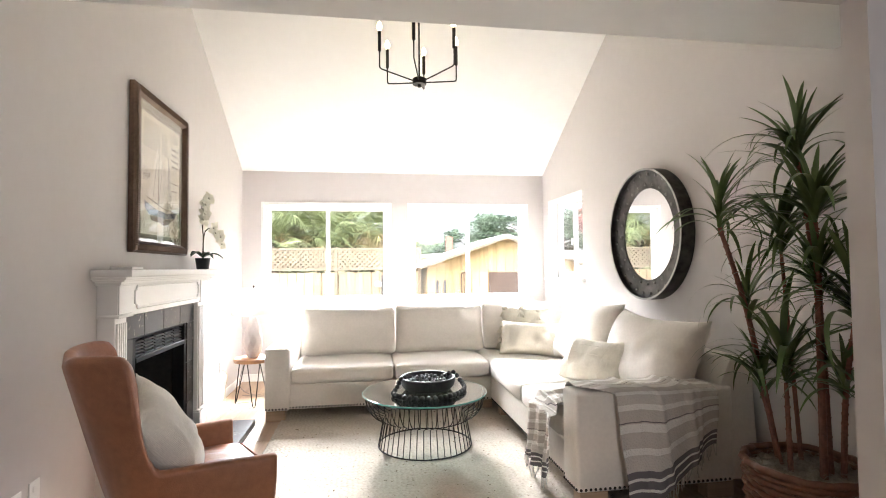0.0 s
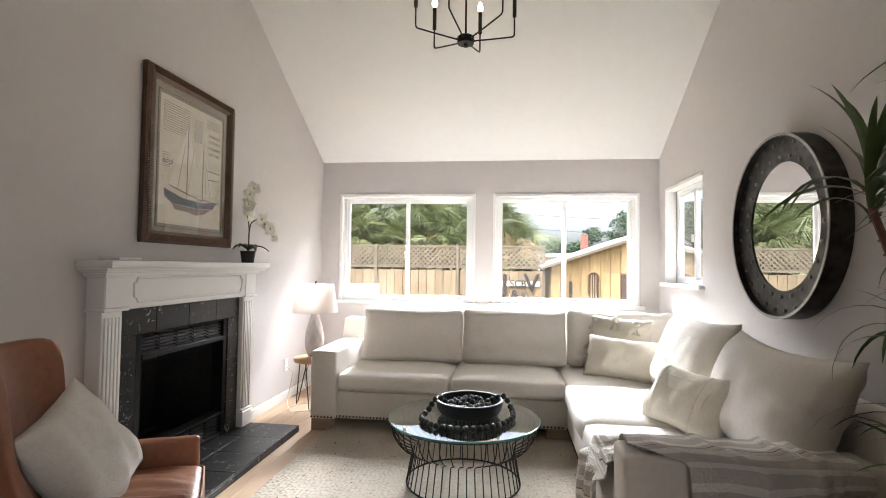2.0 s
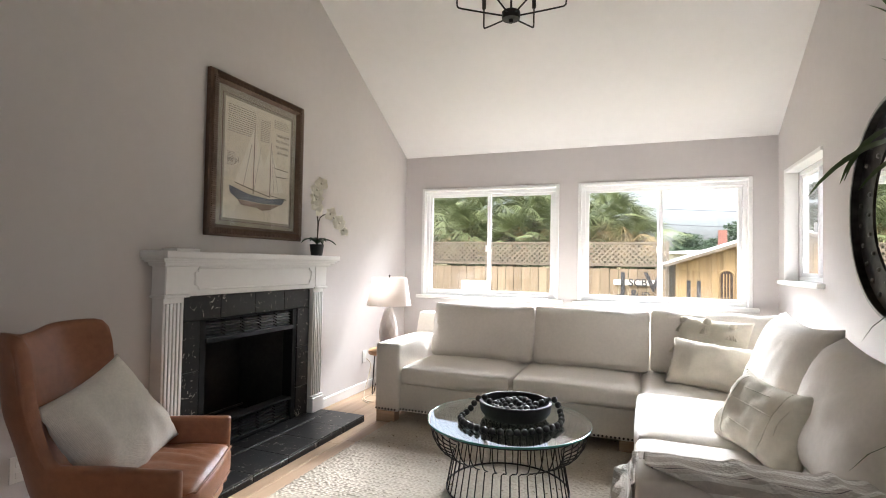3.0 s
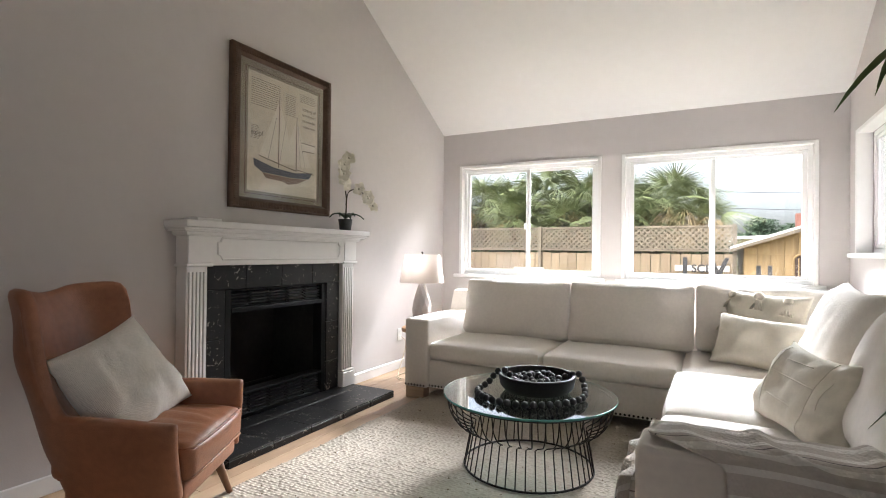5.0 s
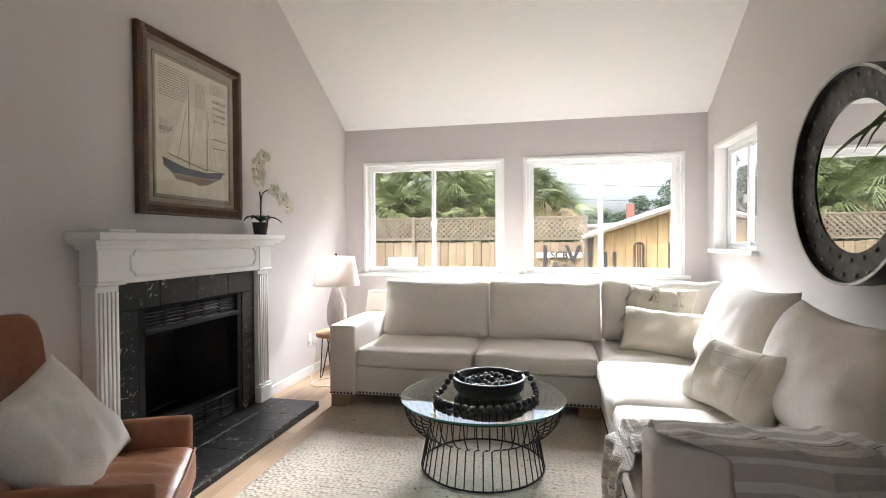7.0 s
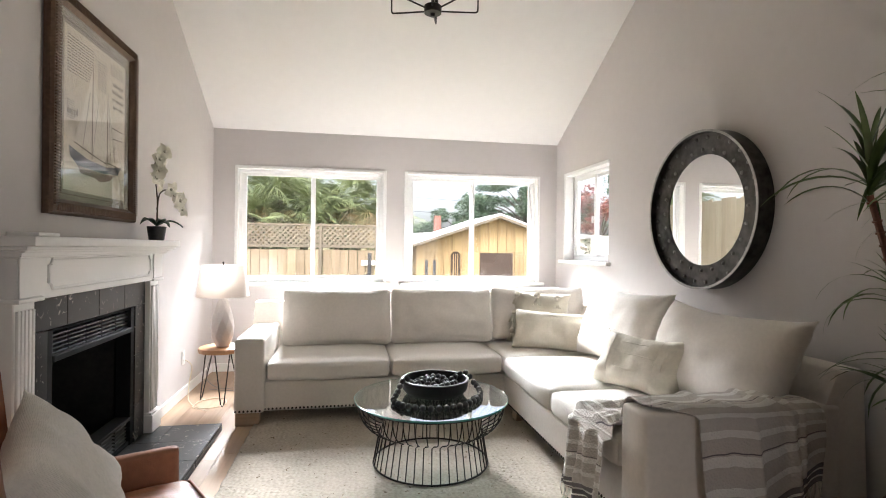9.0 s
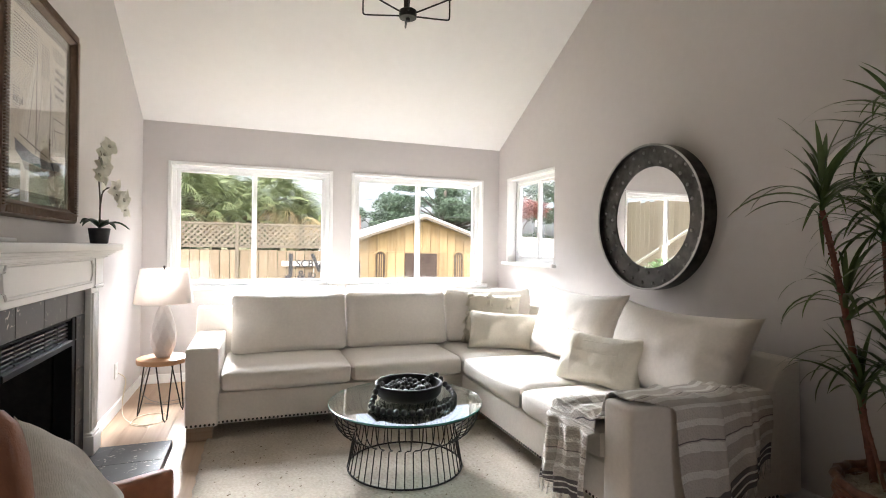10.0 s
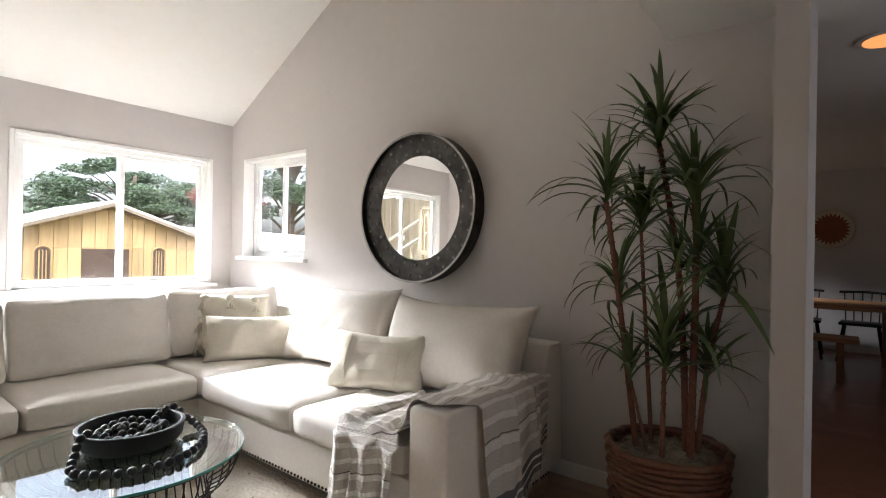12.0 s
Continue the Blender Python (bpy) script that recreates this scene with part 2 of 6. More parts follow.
M_SOFA = weave(mat("cream_upholstery", (0.82, 0.765, 0.70), rough=0.9, vary=0.06, big=2.5, fine=50, sheen=0.25, spec=0.2), 190, 0.28, 0.001)
M_PILLOW = weave(mat("ivory_cotton", (0.73, 0.675, 0.57), rough=0.95, vary=0.07, big=5, fine=60, sheen=0.2, spec=0.15), 150, 0.3, 0.0012)
M_NUBBY = weave(mat("nubby_ivory_wool", (0.80, 0.76, 0.69), rough=0.95, vary=0.1, big=8, fine=90, sheen=0.3, spec=0.1), 85, 0.35, 0.002)
M_LEATHER = mat("tan_leather", (0.32, 0.135, 0.069), rough=0.4, vary=0.2, big=4, fine=35, bump=0.3, bscale=180)
M_LEG = wood("walnut_leg", (0.10, 0.045, 0.022), (0.22, 0.105, 0.05), "Z", 1.5, 0.4)
M_OAKLEG = wood("pale_oak", (0.30, 0.20, 0.125), (0.48, 0.34, 0.23), "X", 2, 0.5)
M_SLAB = wood("teak_slab", (0.26, 0.12, 0.05), (0.50, 0.27, 0.13), "X", 1.5, 0.4)
M_IRON = mat("black_iron", (0.022, 0.019, 0.017), rough=0.45, metal=0.6, vary=0.3, big=8, fine=60, bump=0.1)
M_LOUVRE = mat("black_enamel", (0.02, 0.02, 0.02), rough=0.3, vary=0.2, big=10, fine=60)
M_FIREBOX = mat("firebox_black", (0.008, 0.008, 0.008), rough=0.7, spec=0.15, vary=0.3, big=4, fine=30)
M_SOOT = mat("sooty_brick", (0.022, 0.02, 0.018), rough=0.9, vary=0.5, big=5, fine=30, bump=0.4, bscale=40)
M_TILE = marble("black_marble")
M_GROUT = mat("dark_grout", (0.03, 0.03, 0.03), rough=0.9)
M_BRONZE = mat("bronze_moulding", (0.125, 0.075, 0.048), rough=0.45, metal=0.35, vary=0.35, big=6, fine=60, bump=0.2)
M_MAT = mat("olive_mat_board", (0.27, 0.235, 0.175), rough=0.9, vary=0.08, big=4, fine=60)
M_PAPER = mat("aged_paper", (0.60, 0.54, 0.43), rough=0.9, vary=0.12, big=5, fine=40)
M_INK = mat("brown_ink", (0.16, 0.13, 0.10), rough=0.9)
M_SAIL = mat("sail_cream", (0.67, 0.62, 0.52), rough=0.9, vary=0.06, big=9, fine=50)
M_HULL = mat("hull_blue", (0.08, 0.088, 0.11), rough=0.8, vary=0.2, big=14, fine=60)
M_KEEL = mat("keel_red", (0.21, 0.14, 0.105), rough=0.8, vary=0.2, big=14, fine=60)
M_GUN = mat("gunmetal", (0.06, 0.056, 0.052), rough=0.36, metal=0.85, vary=0.75, big=8, fine=22, bump=0.15, bscale=30)
M_RIM = mat("worn_steel_edge", (0.35, 0.34, 0.32), rough=0.35, metal=0.9, vary=0.3, big=10, fine=50)
M_RIVET = mat("steel_rivet", (0.16, 0.155, 0.145), rough=0.4, metal=0.9, vary=0.3, big=20, fine=80)
M_MIRROR = mat("silvered_mirror", (0.86, 0.87, 0.86), rough=0.01, metal=1.0, vary=0.01)
M_PANE = glass("window_pane")
M_TABLEGLASS = glass("table_glass", (0.80, 0.88, 0.86), 0.0, 1.5, 0.12)
M_GLASSEDGE = mat("green_glass_edge", (0.06, 0.22, 0.19), rough=0.12, vary=0.15, big=4, fine=20)
M_PICGLASS = glass("picture_glass")
M_BLACKWOOD = mat("black_stained_wood", (0.011, 0.010, 0.010), spec=0.3, rough=0.55, vary=0.4, big=8, fine=60, bump=0.15)
M_BEAD = mat("matt_black_bead", (0.016, 0.015, 0.016), rough=0.6, vary=0.4, big=30, fine=120)
M_CERAMIC = mat("matt_ceramic", (0.47, 0.43, 0.405), rough=0.55, vary=0.06, big=6, fine=50)
M_POT = mat("charcoal_pot", (0.035, 0.035, 0.035), rough=0.6, vary=0.3, big=20, fine=90)
M_ORCHID = mat("orchid_petal", (0.72, 0.69, 0.58), rough=0.6, vary=0.08, big=30, fine=90)
M_ORCHLEAF = mat("orchid_leaf", (0.03, 0.055, 0.03), rough=0.4, vary=0.3, big=12, fine=50)
M_STEM = mat("brown_stem", (0.055, 0.045, 0.03), rough=0.7, vary=0.3, big=20, fine=80)
M_LEAF = mat("dracaena_leaf", (0.085, 0.13, 0.038), rough=0.4, vary=0.35, big=3, fine=25, island=0.3)
M_CANE = mat("dracaena_cane", (0.19, 0.08, 0.05), rough=0.75, vary=0.35, big=14, fine=70, bump=0.4)
M_WICKER = mat("red_brown_wicker", (0.17, 0.07, 0.037), rough=0.4, vary=0.4, big=9, fine=70, island=0.2)
M_MOSS = mat("grey_moss", (0.30, 0.26, 0.20), rough=0.95, vary=0.35, big=25, fine=120, bump=0.8, bscale=140)
M_THROW = throw_mat()
M_HEDGE = mat("dark_hedge", (0.05, 0.07, 0.03), rough=0.8, vary=0.4, big=2, fine=15, island=0.35)
M_FRINGE = mat("throw_fringe", (0.55, 0.52, 0.47), rough=0.95, vary=0.3, big=20, fine=90)
M_RUG = rug_mat()
M_NAIL = mat("dark_nailhead", (0.05, 0.042, 0.036), rough=0.35, metal=0.8, vary=0.3, big=30, fine=90)
M_PLASTIC = mat("white_plastic", (0.76, 0.75, 0.72), rough=0.4, vary=0.02)
M_CORD = mat("grey_cord", (0.30, 0.29, 0.27), rough=0.6)
M_CLEARCORD = mat("pale_cord", (0.70, 0.62, 0.48), rough=0.4)
M_BULB = glow("warm_bulb", (1.0, 0.78, 0.42), 5.0)
M_DOWNLIGHT = glow("amber_downlight", (1.0, 0.38, 0.12), 0.22)
# floor boards of the dining side, darker and redder than the rest
M_DARKFLOOR = wood("dark_red_floor", (0.11, 0.04, 0.022), (0.27, 0.11, 0.06), "Y", 1.0, 0.3, 0.35)
M_DINING = wood("dining_oak", (0.22, 0.10, 0.045), (0.40, 0.21, 0.10), "Y", 1.2, 0.45)
M_BLACKCHAIR = mat("black_lacquer", (0.015, 0.014, 0.013), rough=0.4)
M_TERRACOTTA = mat("woven_russet", (0.24, 0.095, 0.05), rough=0.9, vary=0.15, big=8, fine=60, bump=0.4)
M_FENCE = wood("cedar_fence", (0.11, 0.078, 0.05), (0.31, 0.24, 0.16), "Z", 0.6, 0.8, 0.5)
M_LATTICE = wood("weathered_lattice", (0.10, 0.08, 0.058), (0.21, 0.175, 0.13), "Z", 0.8, 0.85, 0.3)
M_GREYFENCE = wood("grey_fence", (0.28, 0.22, 0.15), (0.50, 0.42, 0.31), "Z", 0.6, 0.85, 0.3)
M_SHED = wood("honey_siding", (0.14, 0.09, 0.042), (0.39, 0.275, 0.14), "Z", 0.8, 0.75, 0.5)
M_ROOF = mat("pale_roofing", (0.55, 0.55, 0.54), rough=0.8, vary=0.12, big=2, fine=30, bump=0.3)
M_SHEDDARK = mat("carved_brown_panel", (0.05, 0.032, 0.024), rough=0.8, vary=0.4, big=10, fine=40, bump=0.6, bscale=14)
M_SIGN = mat("black_letter", (0.03, 0.03, 0.033), rough=0.6, vary=0.2)
M_SIGNBOARD = mat("whitewashed_board", (0.62, 0.58, 0.52), rough=0.8, vary=0.12)
M_GROUND = mat("dry_lawn", (0.20, 0.18, 0.09), rough=0.95, vary=0.35, big=0.6, fine=12, bump=0.5, bscale=20)
M_BRICK = mat("red_brick", (0.22, 0.10, 0.075), rough=0.85, vary=0.25, big=4, fine=30, island=0.3)
M_HOUSE = mat("white_stucco", (0.74, 0.72, 0.66), rough=0.85, vary=0.06, big=2, fine=25, bump=0.2)
M_PALM = mat("palm_frond", (0.16, 0.19, 0.085), rough=0.36, vary=0.35, big=2, fine=15, island=0.35)
M_PALMDRY = mat("dry_palm_frond", (0.30, 0.22, 0.11), rough=0.8, vary=0.35, big=2, fine=15, island=0.3)
M_TRUNK = mat("fibrous_trunk", (0.075, 0.058, 0.045), rough=0.95, vary=0.4, big=4, fine=30, bump=0.7, bscale=30)
M_CYPRESS = mat("cypress_foliage", (0.06, 0.095, 0.055), rough=0.8, vary=0.4, big=0.6, fine=5, island=0.35)
M_BUSH = mat("shrub_leaf", (0.09, 0.17, 0.04), rough=0.6, vary=0.35, big=3, fine=20, island=0.35)
M_REDLEAF = mat("red_plum_leaf", (0.16, 0.045, 0.035), rough=0.7, vary=0.35, big=3, fine=20, island=0.35)

M_SHADE = mat("linen_shade", (0.82, 0.79, 0.76), rough=0.9, vary=0.03)
nt, b = nodes_of(M_SHADE)
tl = nt.nodes.new("ShaderNodeBsdfTranslucent")
tl.inputs["Color"].default_value = (0.86, 0.80, 0.75, 1)
ms = nt.nodes.new("ShaderNodeMixShader")
ms.inputs[0].default_value = 0.5
nt.links.new(b.outputs[0], ms.inputs[1])
nt.links.new(tl.outputs[0], ms.inputs[2])
nt.links.new(ms.outputs[0], nt.nodes["Material Output"].inputs["Surface"])


# ---- building helpers ----
def box(bm, x0, x1, y0, y1, z0, z1, bevel=0.0, seg=1):
    r = bmesh.ops.create_cube(bm, size=1.0)
    vs = r["verts"]
    for v in vs:
        v.co = Vector(((x0 + x1) / 2 + v.co.x * (x1 - x0), (y0 + y1) / 2 + v.co.y * (y1 - y0), (z0 + z1) / 2 + v.co.z * (z1 - z0)))
    if bevel:
        es = list({e for v in vs for e in v.link_edges})
        bmesh.ops.bevel(bm, geom=es, offset=bevel, segments=seg, profile=0.5, affect="EDGES", clamp_overlap=True)
    return bm


def boxm(*a, **k):
    return box(bmesh.new(), *a, **k)


def lathe(profile, n=24, cap=True):
    """A turned shape from (radius, height) pairs, about z."""
    bm = bmesh.new()
    rings = []
    for r, z in profile:
        rings.append([bm.verts.new((r * math.cos(2 * math.pi * i / n), r * math.sin(2 * math.pi * i / n), z)) for i in range(n)])
    for a, b2 in zip(rings, rings[1:]):
        for i in range(n):
            bm.faces.new((a[i], a[(i + 1) % n], b2[(i + 1) % n], b2[i]))
    if cap:
        bm.faces.new(list(reversed(rings[0])))
        bm.faces.new(rings[-1])
    return bm


def tube(bm, pts, r, n=6, closed=False, r_end=None):
    """A round rod through points, tapering to r_end."""
    pts = [Vector(p) for p in pts]
    rings = []
    up = Vector((0.12, 0.31, 0.94)).normalized()
    m = len(pts)
    for i, p in enumerate(pts):
        if closed:
            d = pts[(i + 1) % m] - pts[i - 1]
        else:
            d = pts[min(i + 1, m - 1)] - pts[max(i - 1, 0)]
        d.normalize()
        a = d.cross(up)
        if a.length < 0.05:
            a = d.cross(Vector((1, 0, 0)))
        a.normalize()
        c = d.cross(a)
        rr = r if r_end is None else r + (r_end - r) * i / (m - 1)
        rings.append([bm.verts.new(p + rr * (math.cos(2 * math.pi * k / n) * a + math.sin(2 * math.pi * k / n) * c)) for k in range(n)])
    pairs = list(zip(rings, rings[1:])) + ([(rings[-1], rings[0])] if closed else [])
    for a, c in pairs:
        for k in range(n):
            bm.faces.new((a[k], a[(k + 1) % n], c[(k + 1) % n], c[k]))
    if not closed:
        bm.faces.new(list(reversed(rings[0])))
        bm.faces.new(rings[-1])
    return bm


def smooth_path(pts, per=6):
    """Catmull-Rom points through a few given ones."""
    pts = [Vector(p) for p in pts]
    out = []
    for i in range(len(pts) - 1):
        p0, p1, p2, p3 = pts[max(i - 1, 0)], pts[i], pts[i + 1], pts[min(i + 2, len(pts) - 1)]
        for k in range(per):
            t = k / per
            out.append(0.5 * (2 * p1 + (p2 - p0) * t + (2 * p0 - 5 * p1 + 4 * p2 - p3) * t * t + (3 * p1 - p0 - 3 * p2 + p3) * t ** 3))
    out.append(pts[-1])
    return out


def mesh_of(bm, name, material, smooth=False):
    me = bpy.data.meshes.new(name)
    bmesh.ops.recalc_face_normals(bm, faces=bm.faces[:])
    bm.to_mesh(me)
    bm.free()
    me.materials.append(material)
    if smooth:
        me.shade_smooth()
        if smooth == "auto":
            me.set_sharp_from_angle(angle=radians(35))
    return me


def thing(name, x=0, y=0, z=0, rz=0, label="", category="", group="", kind=""):
    ob = new(name)
    ob.empty_display_size = 0.1
    ob.matrix_basis = pose(x, y, z, 0, 0, rz)
    return tagged(ob, label, category, group, kind)


def part(name, bm, material, parent, label="", smooth="auto", m=None, kind=""):
    """One mesh object under a thing or a part, in its own axes."""
    me = bm if isinstance(bm, bpy.types.Mesh) else mesh_of(bm, name, material, smooth)
    ob = new(name, me)
    ob.parent = parent
    if m is not None:
        ob.matrix_basis = m
    return tagged(ob, label, "", "", kind)


def solid(name, bm, material, label="", category="", kind="", group="", smooth="auto", m=None):
    """A thing of one mesh."""
    ob = new(name, mesh_of(bm, name, material, smooth))
    if m is not None:
        ob.matrix_basis = m
    return tagged(ob, label, category, group, kind)


def structure(name, bm, material, label="", smooth=False):
    return solid(name, bm, material, label, "", "structure", "", smooth)


# ---- the large structure ----
L, R, B = -1.363, 2.28, 6.28
T = 0.16
SLOPE = 0.565
SOFF_Y, SOFF_Z = 2.2, 2.315


def wall(name, axis, at, thick, u0, u1, z0, z1, holes=(), label=""):
    """A wall with openings (u0, u1, z0, z1); axis: the one it stands across."""
    us = sorted({u0, u1, *[h[0] for h in holes], *[h[1] for h in holes]})
    zs = sorted({z0, z1, *[h[2] for h in holes], *[h[3] for h in holes]})
    bm = bmesh.new()
    for a, c in zip(us, us[1:]):
        for d, e in zip(zs, zs[1:]):
            if any(h[0] < (a + c) / 2 < h[1] and h[2] < (d + e) / 2 < h[3] for h in holes):
                continue
            if axis == "x":
                box(bm, min(at, at + thick), max(at, at + thick), a, c, d, e)
            else:
                box(bm, a, c, min(at, at + thick), max(at, at + thick), d, e)
    bmesh.ops.remove_doubles(bm, verts=bm.verts[:], dist=1e-5)
    return structure(name, bm, M_WALL, label)


W1 = (-1.125, 0.338, 0.895, 2.05)
W2 = (0.585, 2.05, 0.895, 2.05)
WS = (5.10, 6.02, 1.155, 2.055)
HOLE = (3.34, 4.27, 0.05, 0.90)
wall("wall_north", "y", B, T, L - T, R + T, 0, 2.75, [W1, W2], "greige painted wall with two sliding windows")
wall("wall_west", "x", L, -T, -2.6, B, 0, 5.2, [HOLE], "tall greige painted wall with the fireplace")
wall("wall_east", "x", R, T, 1.703, B, 0, 5.2, [WS], "tall greige painted wall with the round mirror")
wall("wall_stub", "y", 1.6, 0.103, 1.775, R + T, 0, SOFF_Z, (), "short pale wall end beside the dining room")
wall("wall_header", "y", 1.6, 0.103, L, 1.775, 2.235, SOFF_Z, (), "pale header over the wide opening")
wall("wall_south", "y", -2.6, -T, L - T, 8.5, 0, 2.6)
# unseen partition, added only to give the fill lamp behind the camera an opening
wall("wall_partition", "x", 2.2, 0.12, -2.6, 0.4, 0, SOFF_Z, [(-2.0, -0.2, 0.1, 2.1)])
wall("wall_dining_east", "x", 8.3, T, -2.6, 3.6, 0, 2.7)
# the opening is unseen, added to bring daylight onto the dining wall
wall("wall_dining_north", "y", 3.6, T, R + T, 8.5, 0, 2.7, [(6.0, 6.7, 1.1, 1.9)])
wall("wall_gable", "y", SOFF_Y - 0.004, -0.1, L, R, SOFF_Z + 0.1, 5.2)

bm = bmesh.new()
zc = lambda y: 2.44 + SLOPE * (B - y)
vs = []
for dz in (0, 0.18):
    for x, y in ((L - T, SOFF_Y - 0.1), (R + T, SOFF_Y - 0.1), (R + T, B + 0.35), (L - T, B + 0.35)):
        vs.append(bm.verts.new((x, y, zc(y) + dz)))
for q in ((3, 2, 1, 0), (4, 5, 6, 7), (0, 1, 5, 4), (1, 2, 6, 5), (2, 3, 7, 6), (3, 0, 4, 7)):
    bm.faces.new([vs[i] for i in q])
structure("ceiling", bm, M_CEIL, "white vaulted ceiling rising from the window wall")
structure("ceiling_low", boxm(L - T, 4.7, -2.75, SOFF_Y, SOFF_Z, SOFF_Z + 0.1), M_CEIL, "low flat white ceiling over the opening")
structure("ceiling_dining", boxm(R + T, 8.5, -2.75, 3.8, 2.44, 2.52), M_CEIL, "flat white dining room ceiling")
structure("floor_slab", boxm(L - T, 8.5, -2.75, B + T, -0.35, -0.012), M_GROUT)
structure("ground", boxm(-400, 400, B + T + 0.01, 900, -0.9, -0.36), M_GROUND, "dry grass of the back garden")

# baseboards
for nm, a in (("baseboard_west", (L, L + 0.014, -2.6, 3.02)), ("baseboard_west_far", (L, L + 0.014, 4.57, B)), ("baseboard_north", (L + 0.014, R - 0.014, B - 0.014, B)),
              ("baseboard_east", (R - 0.014, R, 1.703, B)), ("baseboard_dining", (8.286, 8.3, -2.6, 3.6))):
    structure(nm, boxm(*a, 0, 0.085, 0.004), M_TRIM, "white painted baseboard")


def slider(name, x0, x1, z0, z1, m, depth, label, mull=0.47):
    """A two-pane sliding window in its opening, in its own x and z, facing -y."""
    w = thing(name, label=label, category="window", kind="structure")
    w.matrix_basis = m
    f = 0.036
    y0, y1 = depth - 0.06, depth
    bm = bmesh.new()
    box(bm, x0, x1, y0, y1, z0, z0 + f, 0.003)
    box(bm, x0, x1, y0, y1, z1 - f, z1, 0.003)
    box(bm, x0, x0 + f, y0, y1, z0 + f, z1 - f, 0.003)
    box(bm, x1 - f, x1, y0, y1, z0 + f, z1 - f, 0.003)
    part("window_frame", bm, M_VINYL, w)
    xm = x0 + (x1 - x0) * mull
    s = 0.028
    for a, c, yy in ((x0 + f, xm + 0.024, y0 + 0.008), (xm - 0.024, x1 - f, y0 + 0.034)):
        bm = bmesh.new()
        box(bm, a, c, yy, yy + 0.022, z0 + f, z0 + f + s, 0.003)
        box(bm, a, c, yy, yy + 0.022, z1 - f - s, z1 - f, 0.003)
        box(bm, a, a + s + 0.008, yy, yy + 0.022, z0 + f + s, z1 - f - s, 0.003)
        box(bm, c - s - 0.008, c, yy, yy + 0.022, z0 + f + s, z1 - f - s, 0.003)
        sash = part("sash", bm, M_VINYL, w)
        p = part("pane", boxm(a + s, c - s, yy + 0.009, yy + 0.013, z0 + f + s, z1 - f - s), M_PANE, sash, "clear glass pane", smooth=False)
        p.visible_shadow = False
    bm = boxm(xm - 0.03, xm - 0.016, y0 - 0.012, y0 + 0.008, z0 + 0.42 * (z1 - z0), z0 + 0.42 * (z1 - z0) + 0.07, 0.003)
    part("latch", bm, M_VINYL, w)
    return w


def casing(w, x0, x1, z0, z1, face, wide):
    """Slim white trim round the opening on the room side and a projecting sill."""
    bm = bmesh.new()
    box(bm, x0 - wide, x0, face - 0.014, face + 0.1, z0, z1 + wide, 0.004)
    part("casing", bm, M_TRIM, w)
    bm = bmesh.new()
    box(bm, x1, x1 + wide, face - 0.014, face + 0.1, z0, z1 + wide, 0.004)
    part("casing", bm, M_TRIM, w)
    bm = bmesh.new()
    box(bm, x0, x1, face - 0.014, face + 0.1, z1, z1 + wide, 0.004)
    part("casing", bm, M_TRIM, w)


for i, wn2 in ((1, W1), (2, W2)):
    w = slider("window_%d" % i, wn2[0] + 0.001, wn2[1] - 0.001, wn2[2] + 0.001, wn2[3] - 0.001, pose(0, 0, 0), B + 0.11, "white vinyl sliding window looking onto the garden fence", 0.5)
    casing(w, wn2[0] + 0.003, wn2[1] - 0.003, wn2[2], wn2[3] - 0.003, B, 0.032)
    part("window_sill", boxm(wn2[0] - 0.075, wn2[1] + 0.075, B - 0.055, B - 0.001, wn2[2] - 0.034, wn2[2] + 0.002, 0.006, 2), M_TRIM, w, "white painted sill")
mE = pose(R, 0, 0, 0, 0, -90)
w = slider("window_3", -WS[1] + 0.001, -WS[0] - 0.001, WS[2] + 0.001, WS[3] - 0.001, mE, 0.15, "small white sliding window beside the corner", 0.5)
part("window_sill", boxm(-WS[1] - 0.09, -WS[0] + 0.05, -0.05, -0.001, WS[2] - 0.034, WS[2] + 0.002, 0.006, 2), M_TRIM, w, "white painted sill")
part("casing", boxm(-WS[1] - 0.028, -WS[1] + 0.003, -0.014, 0.085, WS[2], WS[3] + 0.028, 0.004), M_TRIM, w)
part("casing", boxm(-WS[1] + 0.003, -WS[0] + 0.004, -0.014, 0.085, WS[3] - 0.003, WS[3] + 0.028, 0.004), M_TRIM, w)


